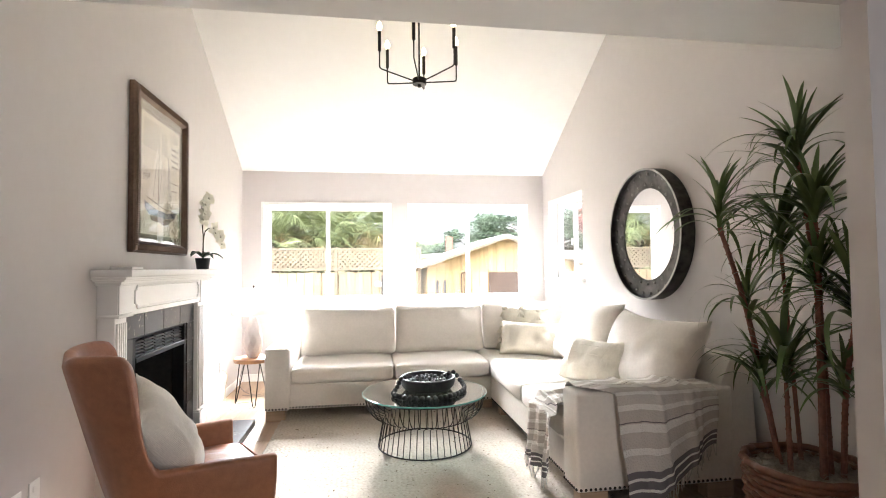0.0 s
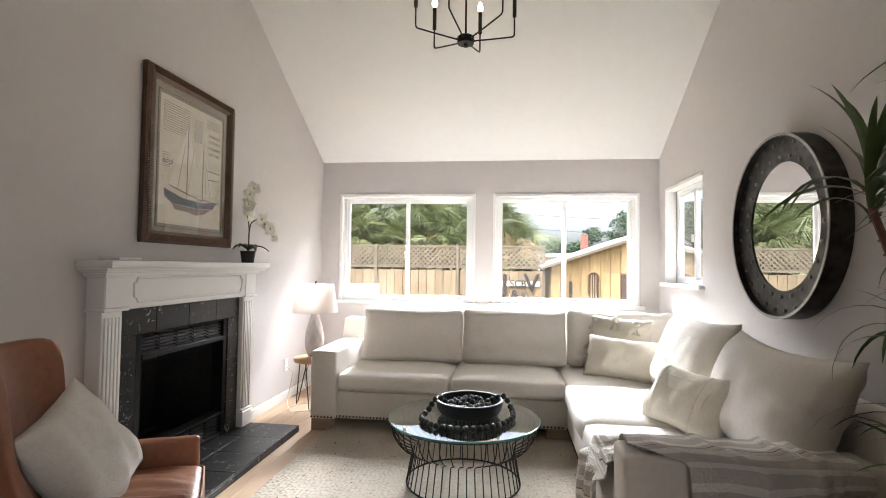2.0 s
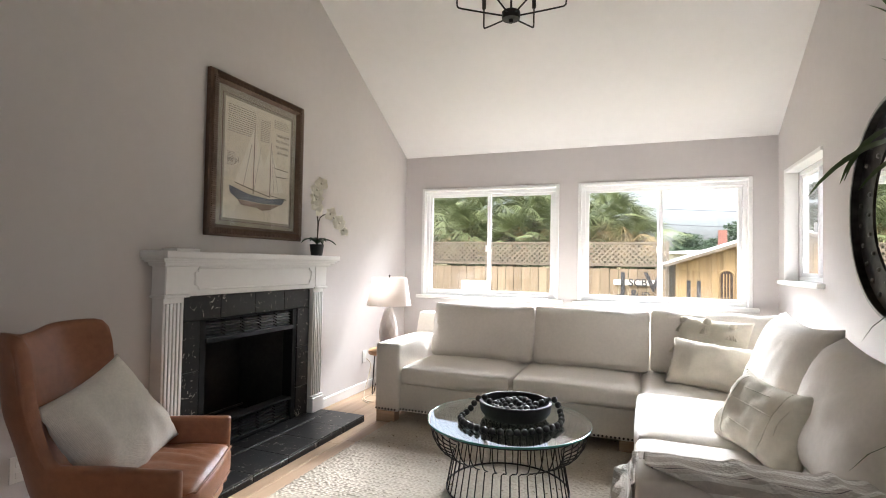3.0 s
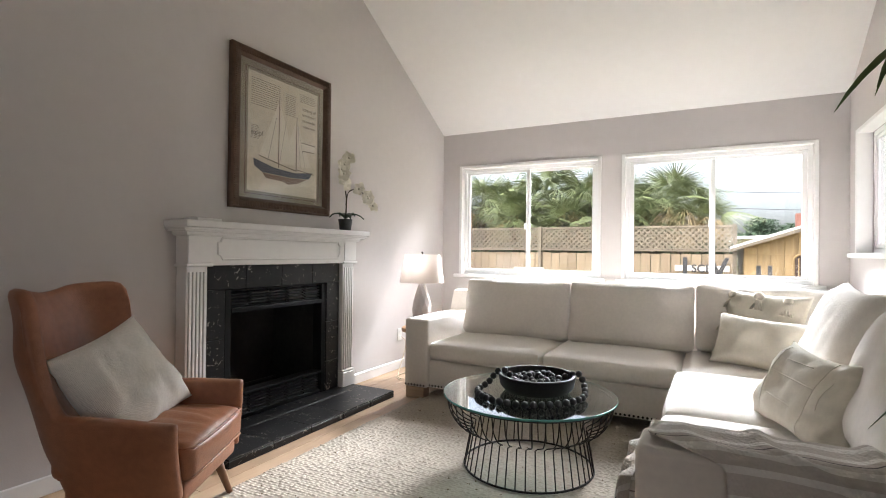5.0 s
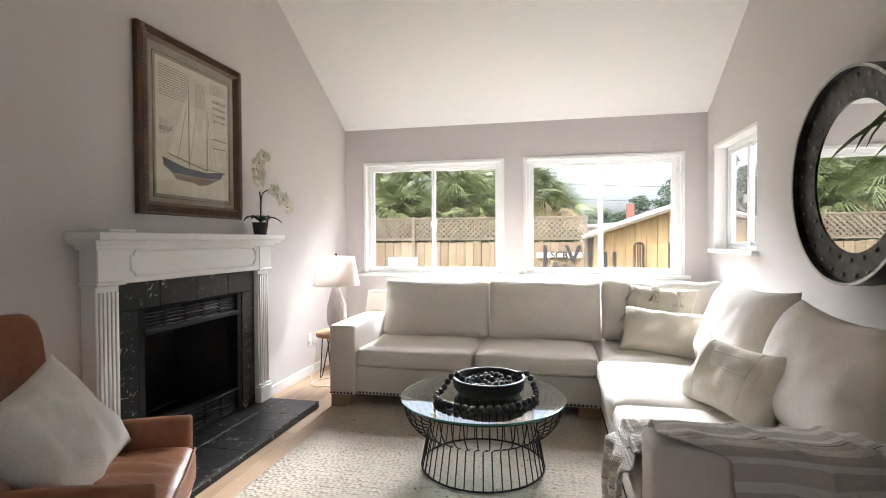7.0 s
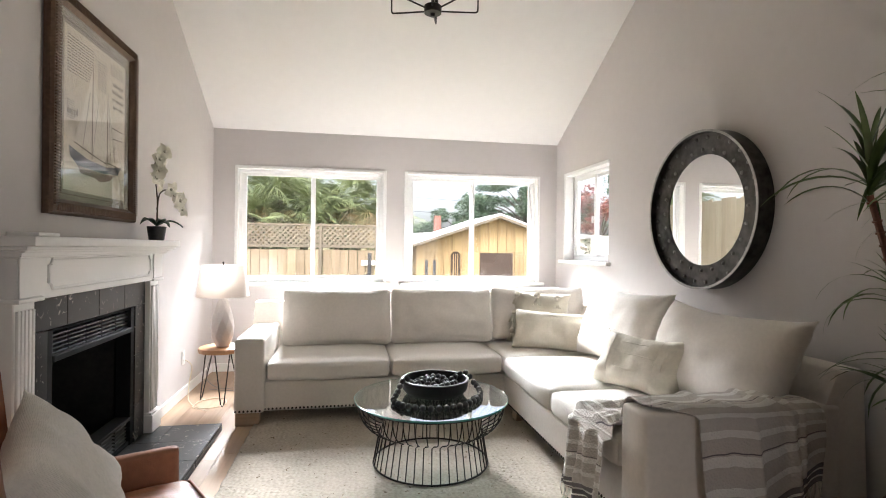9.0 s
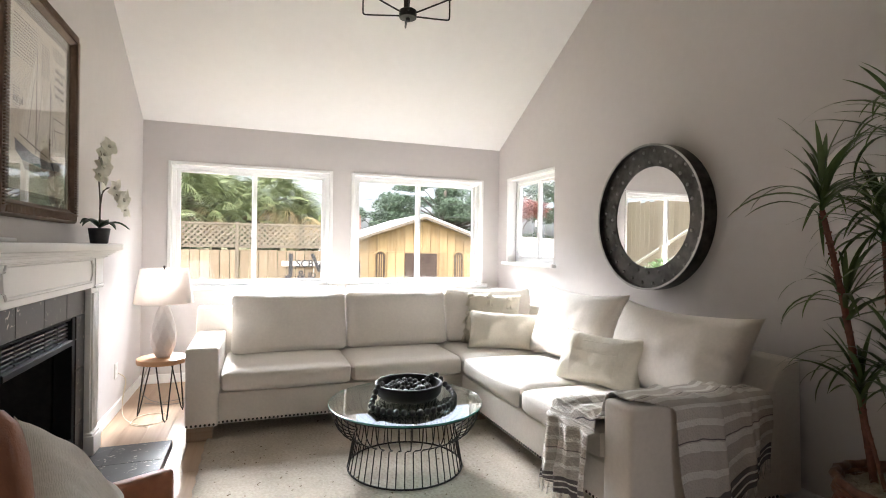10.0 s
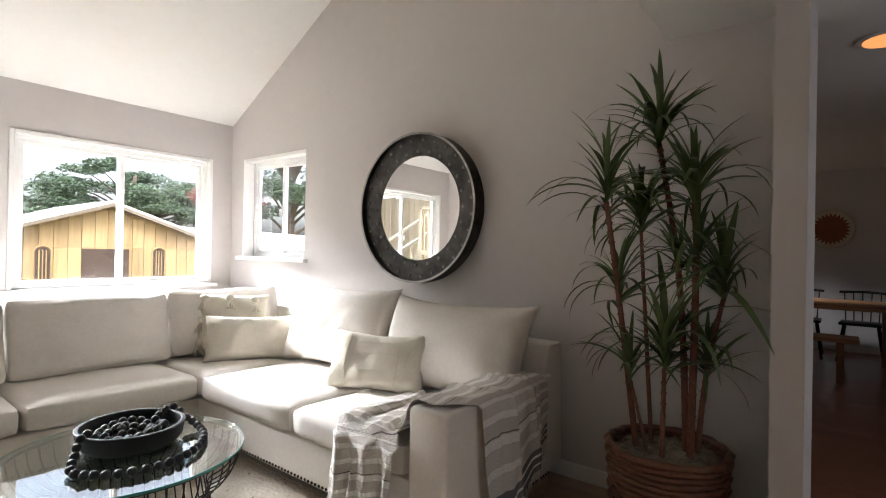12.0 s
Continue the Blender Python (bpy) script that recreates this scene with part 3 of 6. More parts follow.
# ---- fireplace ----
def fireplace():
    f = thing("fireplace_mantel", L, 3.8, 0, 0, "white painted wooden mantel with fluted pilasters on the hearth", "mantel")
    y0, y1 = 3.055 - 3.8, 4.565 - 3.8
    tw = 0.148
    bm = boxm(0.001, 0.105, y0, y1, 1.035, 1.235, 0.003)
    fr = part("frieze", bm, M_TRIM, f)
    # raised moulding with notched corners on the frieze
    a0, a1, c0, c1, n = y0 + 0.2, y1 - 0.2, 1.072, 1.20, 0.028
    loop = [(a0 + n, c0), (a1 - n, c0), (a1 - n * 0.6, c0 + n * 0.8), (a1, c0 + n), (a1, c1 - n), (a1 - n * 0.6, c1 - n * 0.8), (a1 - n, c1), (a0 + n, c1),
            (a0 + n * 0.6, c1 - n * 0.8), (a0, c1 - n), (a0, c0 + n), (a0 + n * 0.6, c0 + n * 0.8)]
    part("panel_moulding", tube(bmesh.new(), [(0.106, p, q) for p, q in loop], 0.008, 6, True), M_TRIM, fr)
    for yy in (y0, y1 - tw):
        bm = boxm(0.106, 0.112, yy, yy + tw, 1.05, 1.235, 0.002)
        part("end_block", bm, M_TRIM, f)
        p = part("pilaster", boxm(0.001, 0.088, yy + 0.006, yy + tw - 0.006, 0.055, 1.035, 0.003), M_TRIM, f)
        w2 = (tw - 0.03) / 5
        me = None
        for k in range(5):
            if me is None:
                me = mesh_of(boxm(0.087, 0.099, -w2 / 2 + 0.004, w2 / 2 - 0.004, 0.19, 1.0, 0.003, 2), "flute_rib", M_TRIM, "auto")
            part("flute_rib", me, M_TRIM, p, m=pose(0, yy + 0.015 + w2 * (k + 0.5), 0))
        bm = boxm(0.001, 0.112, yy - 0.002, yy + tw + 0.002, 0.051, 0.165, 0.004)
        box(bm, 0.001, 0.105, yy, yy + tw, 0.165, 0.182, 0.006, 2)
        part("plinth", bm, M_TRIM, f)
        part("capital", boxm(0.001, 0.118, yy - 0.012, yy + tw + 0.012, 1.03, 1.048, 0.006, 2), M_TRIM, f)
    bm = bmesh.new()
    prof = [(0.106, 1.205), (0.125, 1.212), (0.132, 1.228), (0.158, 1.238), (0.172, 1.252)]
    for (d0, z0), (d1, z1) in zip(prof, prof[1:]):
        box(bm, 0.001, d1, y0 - (d1 - 0.106), y1 + (d1 - 0.106), z0, z1, 0.002)
    part("crown_moulding", bm, M_TRIM, f)
    part("shelf", boxm(0.001, 0.205, y0 - 0.075, y1 + 0.055, 1.252, 1.291, 0.006, 2), M_TRIM, f)
    return f


fireplace()

# tiles: surround and hearth, each a piece of its own
sur = thing("fireplace_surround", L, 0, 0, 0, "black marble tile surround of the fireplace", "tile surround")
part("backing", wall("x_tmp", "x", 0.001, 0.05, 3.2, 4.415, 0.05, 1.04, [(3.345, 4.265, 0.05, 0.885)]).data.copy(), M_GROUT, sur)
tmp = bpy.data.objects["x_tmp"]
bpy.data.objects.remove(tmp)
sur.children[0].data.materials[0] = M_GROUT


def tile(y0, y1, z0, z1):
    part("tile", boxm(0.05, 0.061, y0 + 0.0015, y1 - 0.0015, z0 + 0.0015, z1 - 0.0015, 0.002), M_TILE, sur)


ys = [3.2, 3.50, 3.805, 4.11, 4.415]
for a, c in zip(ys, ys[1:]):
    tile(a, c, 0.887, 1.04)
zs = [0.052, 0.28, 0.585, 0.887]
for a, c in zip(zs, zs[1:]):
    tile(3.2, 3.345, a, c)
    tile(4.265, 4.415, a, c)

hearth = thing("hearth", 0, 0, 0, 0, "raised black marble tile hearth on the floor", "hearth")
part("hearth_base", boxm(L + 0.001, -0.868, 3.028, 4.536, 0.0, 0.04), M_GROUT, hearth)
for a, c in ((L + 0.002, -1.165), (-1.165, -0.858)):
    for k in range(5):
        yy = 3.02 + 0.3055 * k
        part("tile", boxm(a + 0.0015, c - 0.0015, yy + 0.0015, yy + 0.304, 0.04, 0.051, 0.0008), M_TILE, hearth)
for k in range(5):
    yy = 3.02 + 0.3055 * k
    part("edge_tile", boxm(-0.868, -0.858, yy + 0.0015, yy + 0.304, 0.001, 0.0385, 0.002), M_TILE, hearth)
for a, c in ((L + 0.002, -1.165), (-1.165, -0.87)):
    part("edge_tile", boxm(a + 0.0015, c - 0.0015, 4.536, 4.547, 0.001, 0.0385, 0.002), M_TILE, hearth)
    part("edge_tile", boxm(a + 0.0015, c - 0.0015, 3.017, 3.028, 0.001, 0.0385, 0.002), M_TILE, hearth)

fb = thing("fireplace_insert", L, 3.805, 0, 0, "black metal fireplace insert with louvred grilles", "fireplace")
h = 0.458
for a in ((-0.5, -0.48, -h, h, 0.053, 0.88), (-0.48, -0.03, -h, -h + 0.015, 0.053, 0.88), (-0.48, -0.03, h - 0.015, h, 0.053, 0.88),
          (-0.48, -0.03, -h + 0.015, h - 0.015, 0.865, 0.88), (-0.48, -0.03, -h + 0.015, h - 0.015, 0.053, 0.07)):
    part("firebox_panel", boxm(*a), M_SOOT, fb)
bm = bmesh.new()
box(bm, -0.03, 0.056, -h, -h + 0.045, 0.053, 0.883, 0.003)
box(bm, -0.03, 0.056, h - 0.045, h, 0.053, 0.883, 0.003)
box(bm, -0.03, 0.062, -h + 0.045, h - 0.045, 0.735, 0.765, 0.004)
box(bm, -0.03, 0.062, -h + 0.045, h - 0.045, 0.205, 0.225, 0.004)
box(bm, -0.03, 0.05, -h + 0.045, h - 0.045, 0.053, 0.08, 0.003)
box(bm, -0.03, 0.05, -h + 0.045, h - 0.045, 0.87, 0.883, 0.003)
part("insert_frame", bm, M_FIREBOX, fb)
me_s = None
for zb, n in ((0.772, 5), (0.084, 6)):
    g = part("grille", boxm(-0.02, -0.012, -h + 0.045, h - 0.045, zb, zb + n * 0.02), M_FIREBOX, fb)
    seg = (2 * h - 0.09) / 5
    for j in range(5):
        for k in range(n):
            if me_s is None:
                me_s = mesh_of(boxm(0.0, 0.04, -seg / 2 + 0.008, seg / 2 - 0.008, -0.004, 0.004, 0.001), "slat", M_LOUVRE)
            part("slat", me_s, M_LOUVRE, g, m=pose(0.0, -h + 0.045 + seg * (j + 0.5), zb + 0.01 + 0.02 * k, 0, 18, 0))
# log grate low in the firebox
gr = part("grate", tube(bmesh.new(), [(-0.3, -0.3, 0.16), (-0.3, 0.3, 0.16)], 0.008), M_IRON, fb)

# ---- sofa ----
sofa = thing("sectional_sofa", 0.7, 4.1, 0, 0, "cream upholstered L-shaped sectional sofa with nailhead trim", "sofa")
OX, OY = 0.7, 4.1


def cushion(x0, x1, y0, y1, z0, z1, r=0.045, crown=0.02, n=10):
    """A stuffed box: rounded edges, slightly crowned faces."""
    bm = bmesh.new()
    bmesh.ops.create_cube(bm, size=2.0)
    bmesh.ops.subdivide_edges(bm, edges=bm.edges[:], cuts=n, use_grid_fill=True)
    hx, hy, hz = (x1 - x0) / 2, (y1 - y0) / 2, (z1 - z0) / 2
    for v in bm.verts:
        u = Vector(v.co)
        p = Vector((u.x * hx, u.y * hy, u.z * hz))
        q = Vector([max(-d + r, min(d - r, c)) for c, d in zip(p, (hx, hy, hz))])
        d = p - q
        if d.length > 1e-6:
            p = q + d.normalized() * r
        bx, by, bz = (1 - u.x ** 2), (1 - u.y ** 2), (1 - u.z ** 2)
        p.z += (1 if u.z > 0 else -1) * crown * bx * by * abs(u.z)
        p.y += (1 if u.y > 0 else -1) * crown * 0.6 * bx * bz * abs(u.y)
        p.x += (1 if u.x > 0 else -1) * crown * 0.4 * by * bz * abs(u.x)
        w = noise.noise(p * 3.1 + Vector((x0 * 7, y0 * 5, z0))) * 0.006
        p += u.normalized() * w
        v.co = p + Vector(((x0 + x1) / 2 - OX, (y0 + y1) / 2 - OY, (z0 + z1) / 2))
    return bm


def sbox(x0, x1, y0, y1, z0, z1, bevel=0.02, seg=3):
    return boxm(x0 - OX, x1 - OX, y0 - OY, y1 - OY, z0, z1, bevel, seg)


def prism(pts, a0, a1, axis, bevel=0.015):
    """Extrudes an outline; axis x: outline in (y, z); axis y: outline in (x, z)."""
    bm = bmesh.new()
    rows = []
    for a in (a0, a1):
        rows.append([bm.verts.new((a, p, q) if axis == "x" else (p, a, q)) for p, q in pts])
    bm.faces.new(rows[0])
    bm.faces.new(list(reversed(rows[1])))
    k = len(pts)
    for i in range(k):
        bm.faces.new((rows[0][i], rows[1][i], rows[1][(i + 1) % k], rows[0][(i + 1) % k]))
    if bevel:
        bmesh.ops.bevel(bm, geom=bm.edges[:], offset=bevel, segments=2, profile=0.5, affect="EDGES", clamp_overlap=True)
    return bm


part("base", sbox(-0.61, 2.15, 4.64, 5.6, 0.09, 0.30, 0.012), M_SOFA, sofa)
part("base", sbox(1.165, 2.15, 2.84, 4.64, 0.09, 0.298, 0.012), M_SOFA, sofa)
part("arm", sbox(-0.80, -0.595, 4.60, 5.45, 0.087, 0.613, 0.022), M_SOFA, sofa)
part("arm", sbox(1.14, 2.06, 2.685, 2.875, 0.087, 0.613, 0.022), M_SOFA, sofa)
part("back", prism([(p - OY, q) for p, q in ((5.36, 0.3), (5.40, 0.60), (5.47, 0.785), (5.62, 0.785), (5.64, 0.09), (5.40, 0.09))], -0.815 - OX, 2.2 - OX, "x"), M_SOFA, sofa)
part("back", prism([(p - OX, q) for p, q in ((1.94, 0.3), (1.985, 0.60), (2.06, 0.76), (2.195, 0.76), (2.225, 0.09), (1.98, 0.09))], 2.70 - OY, 5.36 - OY, "y"), M_SOFA, sofa)
part("seat_cushion", cushion(-0.585, 0.288, 4.585, 5.36, 0.305, 0.452), M_SOFA, sofa)
part("seat_cushion", cushion(0.296, 1.15, 4.585, 5.36, 0.305, 0.452), M_SOFA, sofa)
part("seat_cushion", cushion(1.156, 1.96, 4.56, 5.36, 0.305, 0.448), M_SOFA, sofa)
part("seat_cushion", cushion(1.13, 1.95, 3.66, 4.555, 0.305, 0.456), M_SOFA, sofa)
part("seat_cushion", cushion(1.13, 1.95, 2.885, 3.652, 0.305, 0.452), M_SOFA, sofa)


def pillow(w, h, t, horn=0.04, n=16, seed=0.0, sag=0.012):
    """A stuffed pillow: w across x, h up z, t thick in y; its corners stick out."""
    bm = bmesh.new()
    grid = {}
    for side in (-1, 1):
        for i in range(n + 1):
            for j in range(n + 1):
                u, v = -1 + 2 * i / n, -1 + 2 * j / n
                edge = i in (0, n) or j in (0, n)
                if edge and side == 1:
                    grid[side, i, j] = grid[-1, i, j]
                    continue
                x = u * (w / 2 - horn * (1 - v * v) * abs(u) ** 3)
                z = v * (h / 2 - horn * (1 - u * u) * abs(v) ** 3)
                th = t / 2 * max(0.0, (1 - u ** 4) * (1 - v ** 4)) ** 0.6
                wr = noise.noise(Vector((x * 9 + seed, z * 9, seed))) * sag
                # creases that run in from the corners and the seams
                rim = max(abs(u), abs(v))
                ang = math.atan2(z, x)
                wr -= 0.55 * sag * rim ** 3 * abs(noise.noise(Vector((ang * 5.5 + seed, rim * 1.2, seed + 5)))) * 2
                wr += 0.35 * sag * noise.noise(Vector((x * 22 + seed, z * 15, seed + 2)))
                grid[side, i, j] = bm.verts.new((x, side * (th + (wr if not edge else 0)), z))
    for side in (-1, 1):
        for i in range(n):
            for j in range(n):
                bm.faces.new([grid[side, a, b2] for a, b2 in ((i, j), (i + 1, j), (i + 1, j + 1), (i, j + 1))])
    return bm


def seat_back(x, y, z, w, h, t, rx, rz, seed, horn=0.03):
    part("back_cushion", pillow(w, h, t, horn, 30, seed, 0.012), M_SOFA, sofa, smooth=True,
         m=pose(x - OX, y - OY, z, 0, 0, rz) @ pose(0, 0, 0, rx, 0, 0))


def plump(w, t, h, seed):
    """A boxed back cushion: full rounded edges, soft dents along the top."""
    bm = bmesh.new()
    bmesh.ops.create_cube(bm, size=2.0)
    bmesh.ops.subdivide_edges(bm, edges=bm.edges[:], cuts=22, use_grid_fill=True)
    hx, hy, hz, r = w / 2, t / 2, h / 2, 0.05
    for v in bm.verts:
        u = Vector(v.co)
        p = Vector((u.x * hx, u.y * hy, u.z * hz))
        q = Vector([max(-d + r, min(d - r, c)) for c, d in zip(p, (hx, hy, hz))])
        d = p - q
        if d.length > 1e-6:
            p = q + d.normalized() * r
        bx, bz = 1 - u.x ** 2, 1 - u.z ** 2
        p.y += (1 if u.y > 0 else -1) * abs(u.y) * (0.055 * bx * bz - 0.014 * (1 - bx))
        crease = abs(noise.noise(Vector((p.x * 11 + seed, p.z * 2.5, seed + 3))))
        p.z += max(0.0, u.z) * (0.010 * bx + 0.020 * noise.noise(Vector((p.x * 6 + seed, 0, seed))))
        p.y += math.copysign(1, u.y) * abs(u.y) * (0.010 * crease * (0.4 + max(0.0, u.z)) - 0.004)
        p.y += 0.012 * noise.noise(Vector((p.x * 5 + seed, p.z * 8, seed))) + 0.006 * noise.noise(Vector((p.x * 17, p.z * 13 + seed, 2)))
        p.z += 0.014 * max(0.0, u.z) * abs(u.x) ** 8
        p.x *= 1 - 0.014 * bz
        v.co = p
    return bm


for cx, cz, w, seed in ((-0.105, 0.665, 0.885, 1.1), (0.778, 0.67, 0.878, 2.3), (1.655, 0.685, 0.876, 3.7)):
    part("back_cushion", plump(w, 0.20, 0.45, seed), M_SOFA, sofa, smooth=True, m=pose(cx - OX, 5.215 - OY, cz, -14, 0, 0))
seat_back(1.865, 4.16, 0.725, 0.98, 0.58, 0.25, -20, -90, 4.9, 0.045)
seat_back(1.865, 3.215, 0.705, 1.0, 0.57, 0.25, -22, -90, 6.1, 0.05)

bm = bmesh.new()
nail = lambda x, y, z, ax: bmesh.ops.create_uvsphere(bm, u_segments=6, v_segments=4, radius=0.0085, matrix=Matrix.Translation((x - OX, y - OY, z)))
x = -0.785
while x < 1.15:
    nail(x, 4.6 if x < -0.6 else 4.641, 0.106, 0)
    x += 0.027
y = 2.7
while y < 4.62:
    nail(1.141 if y < 2.87 else 1.166, y, 0.106, 1)
    y += 0.027
x = 1.16
while x < 2.05:
    nail(x, 2.686, 0.106, 0)
    x += 0.027
part("nailhead_trim", bm, M_NAIL, sofa, "row of dark metal nailheads", smooth=True, kind="stuff")
for lx, ly in ((-0.79, 4.61), (1.02, 4.66), (1.16, 2.70), (1.9, 2.70), (-0.79, 5.48), (2.0, 5.48), (1.19, 4.4)):
    part("leg", boxm(lx - OX, lx + 0.16 - OX, ly - OY, ly + 0.09 - OY, 0.0125 if lx > -0.7 and ly > 2.8 else 0.0, 0.0885, 0.004), M_OAKLEG, sofa, "pale wooden block foot")

# ---- rug ----
def rug():
    """Rows of thick woven loops; the height is real."""
    x0, x1, y0, y1 = -0.67, 1.72, 2.5, 5.05
    nx, ny = 360, 460
    gx, gy = np.meshgrid(np.linspace(x0, x1, nx), np.linspace(y0, y1, ny), indexing="ij")
    rs = np.random.RandomState(4)
    gw = gy + 0.004 * np.sin(gx * 5.3) + 0.003 * np.sin(gx * 13.1 + gy * 3)
    row = np.floor((gw - y0) / 0.019).astype(int)
    off = rs.uniform(0, 1, 400)[row % 400]
    cx = gx / 0.030 + off + 0.25 * np.sin(gx * 17 + off * 9)
    col = np.floor(cx).astype(int)
    tall = rs.uniform(0.55, 1.1, 9973)[(row * 131 + col * 17) % 9973]
    across = np.abs(np.sin(np.pi * (gw - y0) / 0.019))
    along = np.abs(np.sin(np.pi * cx))
    z = 0.006 + 0.010 * tall * np.sqrt(across) * (0.3 + 0.7 * np.sqrt(along)) + rs.uniform(-0.0006, 0.0006, gx.shape)
    z[0, :] = z[-1, :] = 0.001
    z[:, 0] = z[:, -1] = 0.001
    gx[0, :] += 0.004 * np.sin(gy[0, :] * 40)
    verts = np.stack([gx, gy, z], axis=-1).reshape(-1, 3)
    idx = np.arange(nx * ny).reshape(nx, ny)
    quads = np.stack([idx[:-1, :-1], idx[1:, :-1], idx[1:, 1:], idx[:-1, 1:]], axis=-1).reshape(-1, 4)
    me = bpy.data.meshes.new("rug")
    me.from_pydata(verts.tolist(), [], quads.tolist())
    me.materials.append(M_RUG)
    me.shade_smooth()
    ob = new("rug", me)
    return tagged(ob, "chunky woven cream wool area rug on the oak floor", "rug")


rug()

# ---- coffee table ----
ct = thing("coffee_table", 0.468, 3.82, 0.014, 0, "round glass coffee table on a black wire base", "coffee table")
top = part("glass_top", lathe([(0.43, 0.369), (0.447, 0.369), (0.447, 0.379), (0.43, 0.379)], 64, True), M_TABLEGLASS, ct, "clear glass disc")
part("glass_rim", lathe([(0.4475, 0.3685), (0.45, 0.371), (0.45, 0.377), (0.4475, 0.3795), (0.4475, 0.3685)], 64, False), M_GLASSEDGE, top, "green glass edge", smooth=True)
circ = lambda r, z, n=64: [(r * math.cos(2 * math.pi * i / n), r * math.sin(2 * math.pi * i / n), z) for i in range(n)]
part("base_ring", tube(bmesh.new(), circ(0.335, 0.004), 0.0055, 6, True), M_IRON, ct, smooth=True)
part("top_ring", tube(bmesh.new(), circ(0.43, 0.3625), 0.006, 6, True), M_IRON, ct, smooth=True)
wire_a = smooth_path([(0.335, 0, 0.006), (0.318, 0, 0.1), (0.302, 0, 0.185)], 3) + smooth_path([(0.306, 0.012, 0.196), (0.322, 0.026, 0.203), (0.375, 0.03, 0.232), (0.415, 0.03, 0.29), (0.43, 0.03, 0.362)], 4)
me_w = mesh_of(tube(bmesh.new(), wire_a, 0.0034, 5), "wire", M_IRON, True)
NW = 44
for k in range(NW):
    part("wire", me_w, M_IRON, ct, m=pose(0, 0, 0, 0, 0, 360 * k / NW))


# ---- armchair ----
AC = (-0.778, 2.472, 29.5)
chair = thing("wing_armchair", AC[0], AC[1], 0, AC[2], "tan leather wing armchair with tapered wooden legs beside the hearth", "armchair")


def sstep(a, c, t):
    t = max(0.0, min(1.0, (t - a) / (c - a)))
    return t * t * (3 - 2 * t)


def chair_shell():
    """The moulded shell: two arms, wings and back in one sweep."""
    bm = bmesh.new()
    nu, nv = 56, 16
    rows = []
    for i in range(nu + 1):
        u = -1 + 2 * i / nu
        s = 1 - abs(u)
        sg = 1 if u >= 0 else -1
        # plan of the sweep, from the front of an arm round to the middle of the back
        if s < 0.52:
            k = s / 0.52
            x, y = 0.34 - 0.47 * k, 0.298 - 0.028 * k
        elif s < 0.74:
            a = (s - 0.52) / 0.22 * math.pi / 2
            x, y = -0.13 - 0.13 * math.sin(a), 0.15 + 0.12 * math.cos(a)
        else:
            k = (s - 0.74) / 0.26
            x, y = -0.26 - 0.015 * k, 0.15 * (1 - k)
        back = sstep(0.40, 0.66, s)
        top = 0.515 + 0.012 * sstep(0, 0.3, s) + 0.455 * sstep(0.50, 0.62, s) - 0.035 * sstep(0.62, 1.0, s)
        bot = 0.205 + 0.02 * (1 - back)
        col = []
        for j in range(nv + 1):
            v = j / nv
            z = bot + (top - bot) * v
            px, py = x, y
            lean = max(0.0, z - 0.40)
            px -= back * 0.27 * (z - 0.60)
            wing = math.exp(-((s - 0.61) / 0.09) ** 2) * sstep(0.58, 0.90, z)
            px += 0.10 * wing * sstep(0.66, 0.9, z)
            py *= 1 - 0.13 * sstep(0.05, 0.66, s) * (1 - sstep(0.3, 0.9, z))
            py += 0.045 * wing + 0.02 * (1 - back) * sstep(0.2, 0.5, z)
            low = 1 - sstep(0.2, 0.42, z)
            px += low * back * 0.03
            py *= 1 - 0.10 * low
            col.append(bm.verts.new((px, sg * py if abs(u) > 1e-6 else 0.0, z)))
        rows.append(col)
    for i in range(nu):
        for j in range(nv):
            bm.faces.new((rows[i][j], rows[i + 1][j], rows[i + 1][j + 1], rows[i][j + 1]))
    return bm


sh = part("shell", chair_shell(), M_LEATHER, chair, smooth=True)
so = sh.modifiers.new("thick", "SOLIDIFY")
so.thickness, so.offset = 0.052, 0.0
ss = sh.modifiers.new("round", "SUBSURF")
ss.levels = ss.render_levels = 1
OX = OY = 0.0
part("seat_base", boxm(-0.1, 0.335, -0.25, 0.25, 0.195, 0.285, 0.025, 3), M_LEATHER, chair)
pad = cushion(-0.15, 0.365, -0.255, 0.255, 0.28, 0.415, 0.035, 0.025, 30)
for v in pad.verts:
    if v.co.z > 0.37:
        rib = abs(noise.noise(Vector((v.co.x * 2.5, v.co.y * 13 + v.co.x * 3, 4.0)))) - 0.25
        v.co.z += 0.017 * rib * (1 - abs(v.co.y) / 0.27) ** 0.5 + 0.004 * noise.noise(Vector((v.co.x * 14, v.co.y * 30, 1)))
seat = part("seat_cushion", pad, M_LEATHER, chair, "creased leather seat pad", smooth=True)
part("piping", tube(bmesh.new(), [(x, y, 0.402) for x, y in ((0.36, -0.23), (0.366, 0), (0.36, 0.23), (0.335, 0.248), (0.0, 0.255), (-0.11, 0.25), (-0.11, -0.25), (0.0, -0.255), (0.335, -0.248))], 0.0055, 6, True), M_LEATHER, seat, smooth=True)
part("piping", tube(bmesh.new(), [(x, y, 0.292) for x, y in ((0.36, -0.23), (0.366, 0), (0.36, 0.23), (0.335, 0.248), (0.0, 0.255), (-0.11, 0.25), (-0.11, -0.25), (0.0, -0.255), (0.335, -0.248))], 0.0045, 6, True), M_LEATHER, seat, smooth=True)
